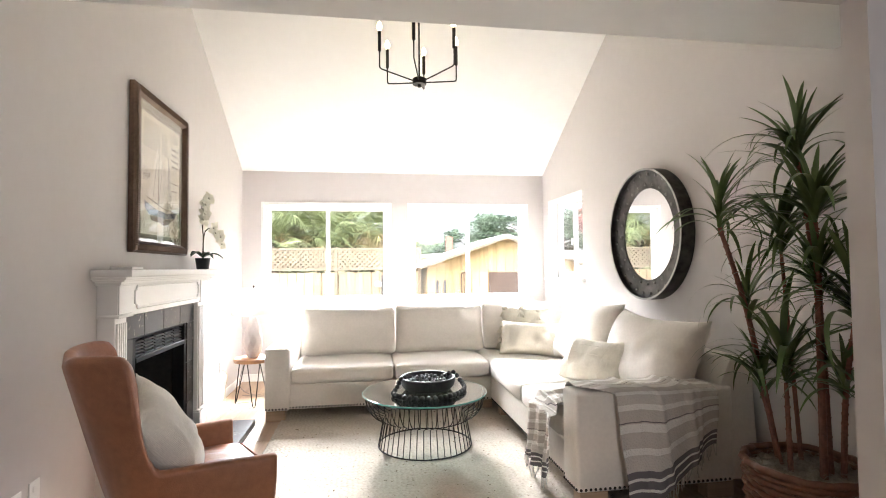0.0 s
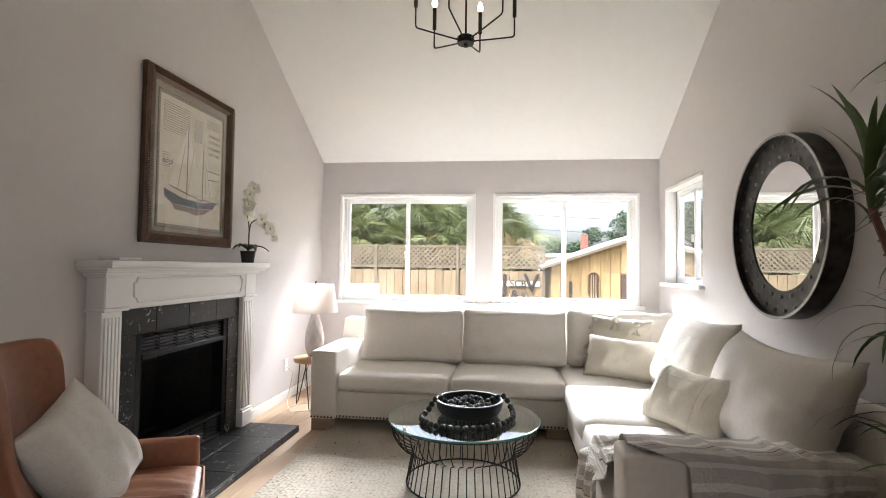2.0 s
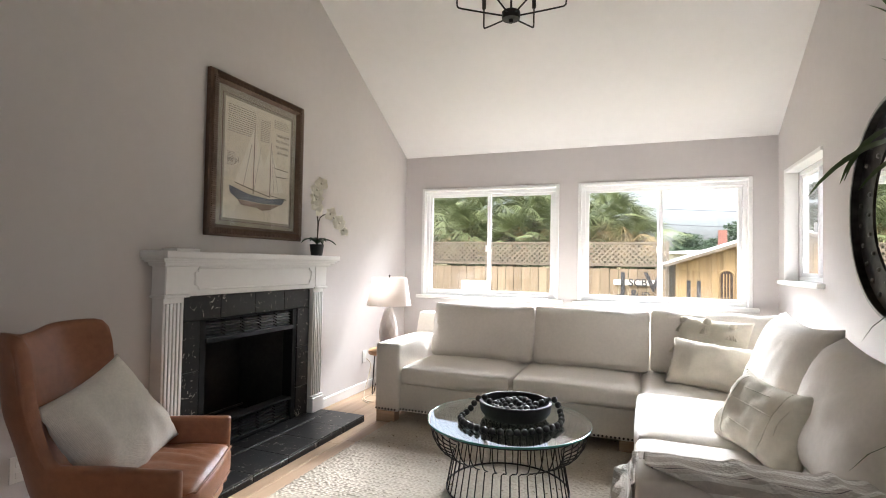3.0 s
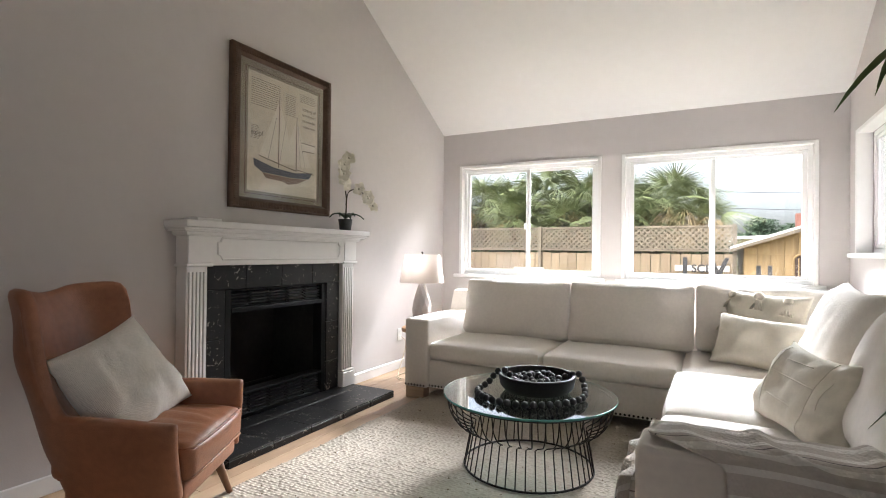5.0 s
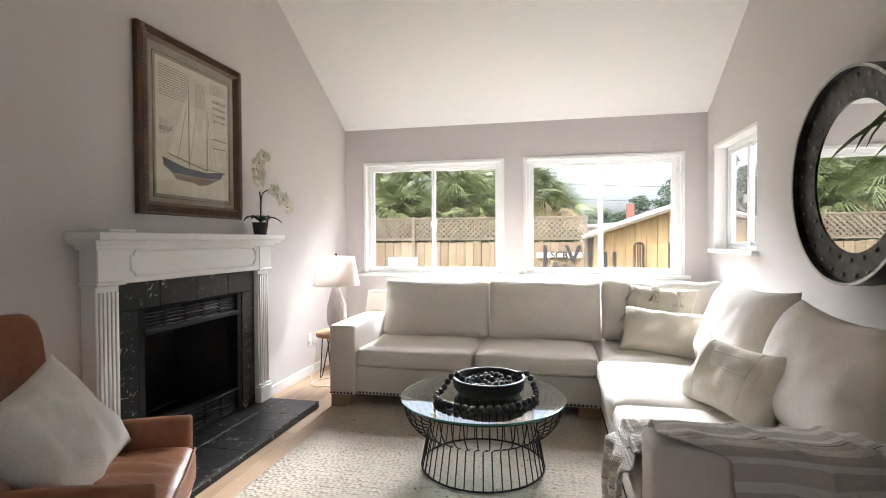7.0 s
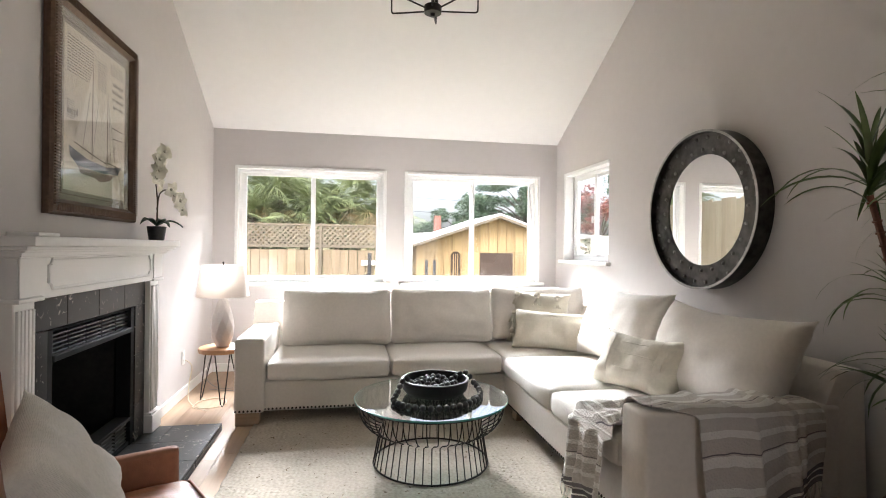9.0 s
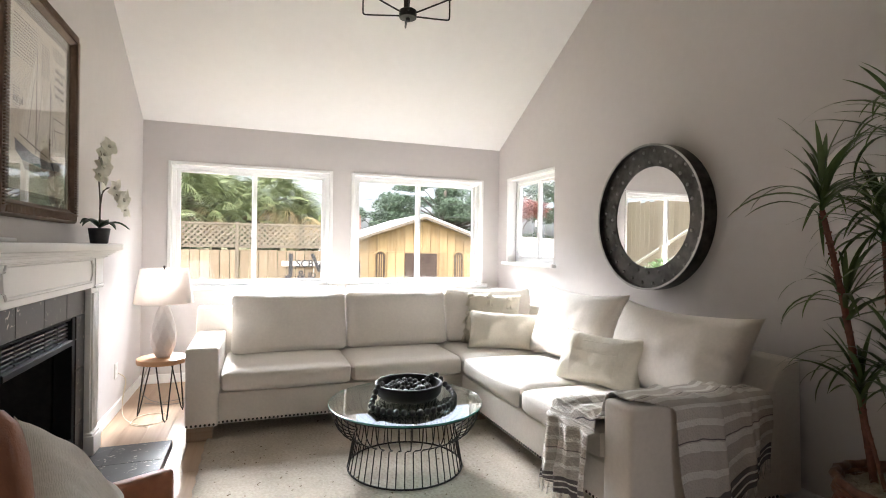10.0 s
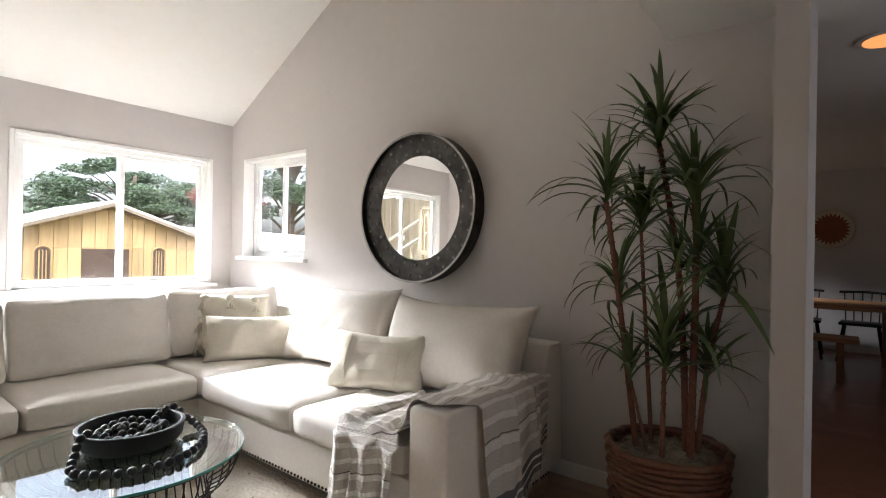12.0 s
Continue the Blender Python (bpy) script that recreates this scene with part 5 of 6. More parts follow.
def drape(profile, a0, a1, na, axis, seed, skew, amp):
    """Cloth laid over a profile; profile points lie across the arm or the seat edge."""
    bm = bmesh.new()
    uvl = bm.loops.layers.uv.new("UVMap")
    line = smooth_path(profile, 8)
    ln = len(line)
    g = []
    for i in range(na + 1):
        s = i / na
        col = []
        for j, p in enumerate(line):
            v = j / (ln - 1)
            hang = max(0.0, (0.58 - p.z)) * 1.6
            fold = amp * (0.3 + hang) * (math.sin(s * 14 + seed + 3.5 * v) + 0.55 * math.sin(s * 25 + seed * 2 - 5 * v)) + 0.014 * noise.noise(Vector((s * 7, v * 9, seed)))
            a = a0 + (a1 - a0) * s + skew * (v - 0.5) + 0.03 * noise.noise(Vector((s * 3, v * 4, seed + 4)))
            lift = 0.014 + 0.8 * (fold + 1.3 * amp * (0.3 + hang)) + 0.004 * (1 + math.sin(s * 23 + seed))
            if axis == "x":
                c = Vector((a, p.x - lift * (1 if p.z < 0.6 and p.x < 2.8 else 0), p.z + (lift if p.x > 2.68 else 0)))
            else:
                c = Vector((p.x - lift * (1 if p.z < 0.44 else 0), a, p.z + (lift if p.x > 1.12 else 0)))
            col.append((bm.verts.new(c - Vector((1.6, 2.8, 0))), s, v))
        g.append(col)
    for i in range(na):
        for j in range(ln - 1):
            q = [g[i][j], g[i + 1][j], g[i + 1][j + 1], g[i][j + 1]]
            f = bm.faces.new([t[0] for t in q])
            for lp, t in zip(f.loops, q):
                lp[uvl].uv = (t[1], t[2] + 0.012 * math.sin(t[1] * 5 + seed) + 0.05 * (t[1] - 0.5))
    return bm, [c[-1][0].co.copy() for c in g]


def over_arm():
    """The part laid over the sofa arm: narrow edge swept outwards, hem cut on the slant, two deep folds."""
    bm = bmesh.new()
    uvl = bm.loops.layers.uv.new("UVMap")
    line = smooth_path([(3.04, 0, 0.478), (2.94, 0, 0.492), (2.90, 0, 0.58), (2.865, 0, 0.622), (2.78, 0, 0.624), (2.70, 0, 0.62), (2.674, 0, 0.585), (2.67, 0, 0.46), (2.666, 0, 0.30), (2.662, 0, 0.16), (2.66, 0, 0.045)], 9)
    ln, na = len(line) - 1, 96
    g = []
    for i in range(na + 1):
        q = i / na
        col = []
        for j, p in enumerate(line):
            v = j / ln
            out = sstep(0.42, 0.60, v)
            x0 = 1.165 + 0.19 * out + 0.05 * sstep(0.6, 1.0, v)
            x1 = 1.90 + 0.05 * out - 0.03 * sstep(0.7, 1.0, v)
            hang = max(0.0, 0.59 - p.z) if p.x < 2.69 else 0.0
            z = p.z + hang * (0.50 * sstep(0.30, 1.0, q))
            hang = max(0.0, 0.6 - z) if p.x < 2.69 else 0.0
            deep = sum(a * math.exp(-((q - c - d * (v - 0.5)) / w) ** 2) for c, d, w, a in ((0.40, 0.22, 0.035, 0.026), (0.70, 0.06, 0.03, 0.032), (0.80, -0.05, 0.02, 0.018), (0.13, 0.1, 0.05, 0.012)))
            lift = 0.008 + deep * (0.55 + 0.8 * hang) + 0.05 * hang * (0.5 + 0.5 * math.sin(q * 15 + 3 * v)) + 0.006 * (1 + noise.noise(Vector((q * 9, v * 11, 2.0))))
            side = max(0.0, min(1.0, (2.70 - p.x) / 0.026))
            x = x0 + (x1 - x0) * q + 0.02 * noise.noise(Vector((q * 3, v * 4, 5.0)))
            col.append((bm.verts.new((x - 1.6, p.x - lift * side - 2.8, z + lift * (1 - side))), q, v))
        g.append(col)
    for i in range(na):
        for j in range(ln):
            quad = [g[i][j], g[i + 1][j], g[i + 1][j + 1], g[i][j + 1]]
            f = bm.faces.new([t[0] for t in quad])
            for lp, t in zip(f.loops, quad):
                lp[uvl].uv = (t[1], t[2] + 0.006 * math.sin(t[1] * 9))
    return bm, [c[-1][0].co.copy() for c in g]


bm, hem = over_arm()
c1 = part("cloth", bm, M_THROW, thr, smooth=True)
bm, hem2 = drape([(1.62, 0, 0.475), (1.42, 0, 0.478), (1.20, 0, 0.478), (1.125, 0, 0.462), (1.105, 0, 0.42), (1.10, 0, 0.30), (1.098, 0, 0.18), (1.095, 0, 0.10)], 3.27, 2.90, 56, "y", 4.1, -0.03, 0.024)
c2 = part("cloth", bm, M_THROW, thr, smooth=True)
for c in (c1, c2):
    c.modifiers.new("thick", "SOLIDIFY").thickness = 0.005
rng = random.Random(3)
me_f = [mesh_of(tube(bmesh.new(), [(0, 0, 0.004), (rng.uniform(-0.004, 0.004), 0, -0.03), (rng.uniform(-0.008, 0.008), 0, -0.062)], 0.0028, 5), "fringe", M_FRINGE, True) for k in range(4)]
for hm in (hem, hem2):
    for i in range(0, len(hm), 3):
        part("fringe", me_f[i % 4], M_FRINGE, thr, "knotted cotton fringe", m=Matrix.Translation(hm[i] + Vector((0, 0, -0.002))) @ pose(0, 0, 0, rng.uniform(-8, 8), rng.uniform(-12, 12), 0))

# ---- potted dracaena ----
PX, PY = 1.942, 2.09
plant = thing("potted_dracaena", PX, PY, 0, 0, "tall artificial dracaena with several canes in a basket", "plant")
bsk = thing("wicker_basket", PX, PY, 0, 0, "round red-brown woven wicker basket on the floor", "basket")
NC = 17
for k in range(NC):
    z = 0.014 + 0.4 * k / (NC - 1)
    rr = 0.205 + 0.035 * (k / (NC - 1)) ** 0.7
    pts = []
    for i in range(72):
        a = 2 * math.pi * i / 72
        wob = 0.006 * math.sin(18 * a + math.pi * (k % 2))
        pts.append(((rr + wob) * math.cos(a), (rr + wob) * math.sin(a), z + 0.002 * math.sin(5 * a + k)))
    part("coil", tube(bmesh.new(), pts, 0.0135 if k < NC - 1 else 0.017, 6, True), M_WICKER, bsk, smooth=True)
part("liner", lathe([(0.15, 0.003), (0.19, 0.004), (0.222, 0.36), (0.218, 0.372), (0.02, 0.372)], 32), M_WICKER, bsk, smooth="auto")
bm = bmesh.new()
n = 26
g = []
for i in range(n + 1):
    rowv = []
    for j in range(n + 1):
        u, v = -1 + 2 * i / n, -1 + 2 * j / n
        s = max(abs(u), abs(v)) or 1
        k = math.hypot(u, v) / s if s else 1
        x, y = (u / (math.hypot(u, v) or 1) * s * 0.215, v / (math.hypot(u, v) or 1) * s * 0.215)
        rowv.append(bm.verts.new((x, y, 0.378 + 0.018 * (1 - s) + 0.016 * noise.noise(Vector((x * 30, y * 30, 0))) + 0.008)))
    g.append(rowv)
for i in range(n):
    for j in range(n):
        bm.faces.new((g[i][j], g[i + 1][j], g[i + 1][j + 1], g[i][j + 1]))
rng = random.Random(8)
for k in range(220):
    a, rr = rng.uniform(0, 6.28), 0.2 * math.sqrt(rng.random())
    p = Vector((rr * math.cos(a), rr * math.sin(a), 0.395 + rng.uniform(-0.004, 0.012)))
    d = Vector((rng.uniform(-1, 1), rng.uniform(-1, 1), rng.uniform(-0.2, 0.4))) * 0.03
    tube(bm, [p - d, p + Vector((0, 0, 0.008)), p + d], 0.0012, 3)
part("moss", bm, M_MOSS, bsk, "pale dried moss top-dressing", smooth=True)

FWD, SIDE = Vector((0.966, 0.257, 0)), Vector((0.257, -0.966, 0))


def dracaena_leaf(length, droop, width):
    bm = bmesh.new()
    n = 9
    rows = []
    for i in range(n + 1):
        t = i / n
        w = 1.02 * width * (math.sin(math.pi * min(1.0, 0.16 + 0.84 * t)) ** 0.55) * (1 - 0.25 * t)
        if i == n:
            w = 0.0006
        ang = -droop * t ** 1.7
        x = length * (math.sin(1.25 * t * droop + 0.01) / (1.25 * droop + 0.01)) if droop > 0.05 else length * t
        z = -length * (1 - math.cos(1.25 * t * droop)) / (1.25 * droop + 0.01)
        rows.append([bm.verts.new((x, -w, z + 0.35 * w)), bm.verts.new((x, 0, z)), bm.verts.new((x, w, z + 0.35 * w))])
    for p, q in zip(rows, rows[1:]):
        for k in range(2):
            bm.faces.new((p[k], p[k + 1], q[k + 1], q[k]))
    return mesh_of(bm, "leaf", M_LEAF, True)


leaves = [dracaena_leaf(l, d, w) for l, d, w in ((0.33, 0.7, 0.0125), (0.39, 1.3, 0.0115), (0.27, 0.35, 0.0135), (0.37, 1.9, 0.0105), (0.26, 0.9, 0.012), (0.41, 1.6, 0.0115))]
rng = random.Random(21)


def cane(base, heads, thick):
    """One cane from the soil, through leaf heads (side, height, depth, size, count)."""
    pts = [Vector((base[0] * SIDE.x + base[1] * FWD.x, base[0] * SIDE.y + base[1] * FWD.y, 0.37))]
    tops = []
    for s, z, d, size, cnt2 in heads:
        tops.append((SIDE * s + FWD * d + Vector((0, 0, z)), size, cnt2))
    line = [pts[0]] + [t[0] for t in tops]
    full = smooth_path(line, 10)
    bm = bmesh.new()
    thick *= 0.72
    tube(bm, full, thick, 9, False, thick * 0.72)
    ln = 0
    for a, c2 in zip(full, full[1:]):
        ln += (c2 - a).length
        if ln > 0.032:
            ln = 0
            dd = (c2 - a).normalized() * 0.003
            tube(bm, [a - dd, a + dd], thick * 1.08, 9)
    c = part("cane", bm, M_CANE, plant, "ringed reddish-brown cane", smooth="auto")
    for p, size, cnt2 in tops:
        for k in range(cnt2):
            az = k * 137.5 + rng.uniform(-15, 15)
            el = 89 - 52 * (k / cnt2) ** 0.95 + rng.uniform(-8, 8)
            up = Vector((0, 0, rng.uniform(-0.05, 0.06) + 0.05 * (1 - k / cnt2)))
            m = Matrix.Translation(p + up) @ pose(0, 0, 0, 0, 0, az) @ pose(0, 0, 0, 0, -el, 0) @ pose(0, 0, 0, rng.uniform(-25, 25), 0, 0) @ Matrix.Scale(size * rng.uniform(0.8, 1.12), 4)
            q = m @ Vector((0.36, 0, -0.08))
            if PX + q.x > R - 0.03 or PY + q.y < 1.73 or PX + q.x < 1.58:
                m = Matrix.Translation(p + up) @ pose(0, 0, 0, 0, 0, az + 150) @ pose(0, 0, 0, 0, -el, 0) @ Matrix.Scale(size * 0.75, 4)
            part("leaf", leaves[rng.choice((0, 2, 4, 0) if k < cnt2 * 0.4 else (1, 3, 5, 0))], M_LEAF, c, m=m)


cane((-0.12, 0.0), [(-0.20, 1.04, -0.07, 0.95, 26), (-0.25, 1.46, -0.18, 1.0, 42)], 0.019)
cane((-0.06, 0.06), [(-0.12, 1.35, 0.06, 1.0, 38)], 0.014)
cane((-0.02, -0.08), [(-0.015, 0.77, -0.1, 1.2, 34)], 0.016)
cane((0.08, 0.02), [(0.04, 1.14, 0.05, 0.8, 14), (-0.05, 1.75, 0.10, 1.12, 40)], 0.021)
cane((0.09, -0.04), [(0.10, 1.18, -0.05, 1.0, 32), (0.09, 1.46, -0.04, 1.15, 48)], 0.022)
cane((0.12, 0.04), [(0.15, 0.74, 0.02, 0.95, 24), (0.21, 1.08, 0.0, 1.1, 40)], 0.017)
cane((-0.07, -0.05), [(-0.15, 0.71, -0.07, 0.85, 24)], 0.011)

# ---- chandelier ----
CH = Vector((0.45, 3.83, 2.66))
chd = thing("chandelier", *CH, 0, "black six-arm candle chandelier with lit bulbs under the vault", "chandelier")
part("hub", lathe([(0.012, -0.03), (0.014, -0.012), (0.05, -0.01), (0.052, 0.0), (0.052, 0.03), (0.045, 0.036), (0.01, 0.038)], 28), M_IRON, chd)
part("stem", tube(bmesh.new(), [(0, 0, 0.03), (0, 0, 0.46)], 0.0065, 8), M_IRON, chd, smooth=True)
ztop = zc(CH.y) - CH.z
bm = bmesh.new()
z, k = 0.455, 0
while z < ztop - 0.05:
    m = pose(0, 0, z + 0.018, 90, 0, 90 * (k % 2))
    tube(bm, [m @ Vector((0.009 * math.cos(2 * math.pi * i / 10), 0.018 * math.sin(2 * math.pi * i / 10), 0)) for i in range(10)], 0.0022, 5, True)
    z += 0.03
    k += 1
part("chain", bm, M_IRON, chd, smooth=True)
part("canopy", lathe([(0.06, ztop - 0.06), (0.06, ztop + 0.02)], 24), M_IRON, chd)
for k in range(6):
    arm = part("arm", tube(bmesh.new(), smooth_path([(0.045, 0, 0.012), (0.17, 0, 0.035), (0.285, 0, 0.058), (0.303, 0, 0.066), (0.31, 0, 0.085), (0.31, 0, 0.20)], 4), 0.005, 7), M_IRON, chd, smooth=True, m=pose(0, 0, 0, 0, 0, 17 + 60 * k))
    part("candle_sleeve", lathe([(0.006, 0.185), (0.0125, 0.19), (0.0125, 0.335), (0.008, 0.337)], 12), M_IRON, arm, m=pose(0.31, 0, 0))
    part("bulb", lathe([(0.008, 0.338), (0.017, 0.355), (0.0185, 0.37), (0.012, 0.392), (0.003, 0.405)], 12), M_BULB, arm, "glowing warm candle bulb", smooth=True, m=pose(0.31, 0, 0))

# ---- dark corner table behind the sofa ----
cor = thing("corner_table", 2.09, 5.93, 0, 0, "small dark wood table in the corner behind the sofa", "side table")
part("table_top", boxm(-0.16, 0.16, -0.2, 0.2, 0.80, 0.825, 0.004), M_BLACKWOOD, cor)
for x in (-0.14, 0.14):
    for y in (-0.18, 0.18):
        part("leg", boxm(x - 0.015, x + 0.015, y - 0.015, y + 0.015, 0, 0.80, 0.002), M_BLACKWOOD, cor)

# ---- dining room seen past the wall end ----
dt = thing("dining_table", 6.9, 1.95, 0, 0, "solid oak dining table with square legs", "dining table")
part("tabletop", boxm(-0.5, 0.5, -0.95, 0.95, 0.70, 0.75, 0.005), M_DINING, dt)
for x in (-0.44, 0.44):
    for y in (-0.88, 0.88):
        part("leg", boxm(x - 0.05, x + 0.05, y - 0.05, y + 0.05, 0, 0.70, 0.004), M_DINING, dt)
be = thing("dining_bench", 6.15, 2.0, 0, 0, "low oak dining bench beside the table", "bench")
part("seat", boxm(-0.17, 0.17, -0.65, 0.65, 0.41, 0.45, 0.004), M_DINING, be)
for y in (-0.5, 0.5):
    part("leg", boxm(-0.13, 0.13, y - 0.03, y + 0.03, 0, 0.41, 0.004), M_DINING, be)


def dining_chair(x, y, rz):
    c = thing("dining_chair", x, y, 0, rz, "black spindle dining chair at the oak table", "chair", "chairs round the dining table")
    part("seat", boxm(-0.21, 0.21, -0.21, 0.21, 0.44, 0.47, 0.012, 2), M_BLACKCHAIR, c)
    for sx in (-1, 1):
        for sy in (-1, 1):
            part("leg", tube(bmesh.new(), [(0.22 * sx, 0.22 * sy, 0), (0.16 * sx, 0.16 * sy, 0.445)], 0.014, 8), M_BLACKCHAIR, c, smooth=True)
    for k in range(5):
        part("spindle", tube(bmesh.new(), [(-0.18 - 0.0, -0.16 + 0.08 * k, 0.465), (-0.24, -0.18 + 0.09 * k, 0.82)], 0.007, 6), M_BLACKCHAIR, c, smooth=True)
    part("top_rail", tube(bmesh.new(), smooth_path([(-0.21, -0.23, 0.82), (-0.245, 0, 0.83), (-0.21, 0.23, 0.82)], 5), 0.016, 8), M_BLACKCHAIR, c, smooth=True)
    return c


dc = dining_chair(7.62, 1.9, 180)
copy_thing(dc, pose(7.62, 1.3, 0, 0, 0, 176))
copy_thing(dc, pose(6.9, 0.72, 0, 0, 0, 90))
pl = thing("wall_basket", 8.298, 1.62, 1.64, 0, "round woven wall basket with russet zigzag centre", "wall decor")
rot = pose(0, 0, 0, 0, -90, 0)
part("rim", lathe([(0.02, 0.0), (0.255, 0.0), (0.265, 0.03), (0.25, 0.04), (0.02, 0.02)], 40), M_PAPER, pl, "cream woven rim", m=rot)
bm = bmesh.new()
vs = [bm.verts.new(((0.17 if k % 2 else 0.22) * math.cos(2 * math.pi * k / 52), (0.17 if k % 2 else 0.22) * math.sin(2 * math.pi * k / 52), 0.043)) for k in range(52)]
bm.faces.new(vs)
r = bmesh.ops.extrude_face_region(bm, geom=bm.faces[:])
for v in r["geom"]:
    if isinstance(v, bmesh.types.BMVert):
        v.co.z -= 0.02
part("zigzag_centre", bm, M_TERRACOTTA, pl, "russet zigzag star", smooth=False, m=rot)
dl = thing("ceiling_light", 2.85, 1.34, SOFF_Z, 0, "amber flush ceiling light", "ceiling light")
part("trim_ring", lathe([(0.10, -0.012), (0.125, -0.01), (0.128, -0.001), (0.1, -0.001)], 28), M_TRIM, dl)
part("lens", lathe([(0.02, -0.018), (0.098, -0.014), (0.098, -0.002), (0.02, -0.002)], 28), M_DOWNLIGHT, dl, "glowing amber lens")


# ---- garden ----
GZ = -0.36


def board_mesh(w, h, t=0.018, material=None):
    return mesh_of(boxm(-w / 2, w / 2, 0, t, 0, h, 0.003), "board", material or M_FENCE)


FY = 17.2
fence = thing("lattice_fence", -3.0, FY, GZ, 0, "cedar board fence with a weathered lattice top", "fence")
me_bd = [board_mesh(0.255, 1.535), board_mesh(0.25, 1.525), board_mesh(0.257, 1.54)]
x = -9.0
rng = random.Random(4)
while x < 1.95:
    part("board", me_bd[rng.randrange(3)], M_FENCE, fence, m=pose(x + 3.0, rng.uniform(0, 0.008), 0))
    x += 0.268
for px in (-9.1, -6.35, -3.6, -0.9, 1.85):
    part("post", boxm(px + 3.0 - 0.05, px + 3.0 + 0.05, -0.07, -0.002, 0, 2.36, 0.005), M_LATTICE, fence)
for a, c in ((-9.05, -6.4), (-6.3, -3.65), (-3.55, -0.95), (-0.85, 1.8)):
    pan = part("lattice_panel", boxm(a + 3, c + 3, -0.05, -0.01, 2.28, 2.33, 0.004), M_LATTICE, fence, "weathered diagonal lattice panel")
    part("rail", boxm(a + 3, c + 3, -0.05, -0.01, 1.60, 1.655, 0.004), M_LATTICE, pan)
    z0, z1 = 1.65, 2.28
    bm = bmesh.new()
    for sgn, yy in ((1, -0.03), (-1, -0.018)):
        u = a + 3 - (z1 - z0)
        while u < c + 3:
            x0, x1 = u, u + (z1 - z0)
            t0, t1 = max(0, (a + 3 - x0) / (x1 - x0)), min(1, (c + 3 - x0) / (x1 - x0))
            if t1 - t0 > 0.05:
                q = []
                for t, s in ((t0, -1), (t1, -1), (t1, 1), (t0, 1)):
                    zz = z0 + (z1 - z0) * t
                    if sgn < 0:
                        zz = z0 + z1 - zz
                    q.append((x0 + (x1 - x0) * t - s * sgn * 0.019, zz + s * 0.019))
                f1 = [bm.verts.new((p, yy, zq)) for p, zq in q]
                f2 = [bm.verts.new((p, yy + 0.009, zq)) for p, zq in q]
                bm.faces.new(f1)
                bm.faces.new(list(reversed(f2)))
                for i in range(4):
                    bm.faces.new((f1[i], f1[(i + 1) % 4], f2[(i + 1) % 4], f2[i]))
            u += 0.16
    part("slats", bm, M_LATTICE, pan, smooth=False, kind="stuff")

sign = thing("letter_sign", 1.05, FY - 0.03, 0.75, 0, "whitewashed board with black initials on the fence", "sign")
part("plank", boxm(-0.68, 0.68, -0.03, -0.005, -0.06, 0.1, 0.004), M_SIGNBOARD, sign, "whitewashed plank")
for s, size, x, z in (("J", 0.82, -0.42, -0.25), ("SCB", 0.3, 0.0, -0.08), ("V", 0.78, 0.42, -0.22), ("&", 0.38, -0.1, -0.45), ("JD", 0.24, 0.22, -0.42)):
    lettering(s, size, pose(x, -0.04, z, 90, 0, 0), M_SIGN, sign, "letter", 0.012, 0.022 * size)
solid("leaning_panel", boxm(-0.5, 0.5, -0.03, 0, 0, 1.05, 0.005), M_HOUSE, "pale panel leaning against the fence", "panel", m=pose(-3.95, FY - 0.12, GZ, -3, 0, 0))
solid("bamboo_pole", tube(bmesh.new(), [(-4.6, 14.0, GZ), (-4.75, 14.1, 2.1)], 0.018, 6), M_SIGNBOARD, "thin pale pole standing in the garden", "pole")

# shed
SY = 16.55
shed = thing("garden_shed", 4.66, SY, GZ, 0, "honey-coloured board shed with a gabled pale roof", "shed")
EAVE, PEAK, HW = 1.40 - GZ, 2.30 - GZ, 2.62
part("wall", prism([(-HW, 0), (HW, 0), (HW, EAVE - 0.02), (0, PEAK - 0.03), (-HW, EAVE - 0.02)], 0.02, 4.0, "y", 0), M_SHED, shed, smooth=False)
x = -HW
k = 0
while x < HW - 0.05:
    w = 0.29
    zt = PEAK - 0.04 - (PEAK - EAVE) * abs(x + w / 2) / HW - 0.07
    part("siding_board", boxm(x + 0.009, x + w - 0.009, -0.012, 0.018, 1.535, zt, 0.003), M_SHED, shed)
    part("siding_board", boxm(x + 0.009, x + w - 0.009, -0.014, 0.016, 0.0, 1.51, 0.003), M_SHED, shed)
    x += w
part("belt_rail", boxm(-HW, HW, -0.022, 0.018, 1.508, 1.54, 0.003), M_SHED, shed)
for sg in (-1, 1):
    bm = prism([(0, PEAK + 0.09), (sg * (HW + 0.3), EAVE - 0.02), (sg * (HW + 0.3), EAVE - 0.09), (0, PEAK + 0.0)], -0.3, 4.2, "y", 0)
    part("roof", bm, M_ROOF, shed, "pale roofing sheet", smooth=False)
    part("barge_board", prism([(0, PEAK + 0.02), (sg * (HW + 0.3), EAVE - 0.08), (sg * (HW + 0.3), EAVE - 0.16), (0, PEAK - 0.07)], -0.32, -0.28, "y", 0), M_LATTICE, shed, smooth=False)
part("door_panel", boxm(-0.58, 0.5, -0.035, -0.008, 0.1, 1.49, 0.005), M_SHEDDARK, shed, "dark carved brown panel")
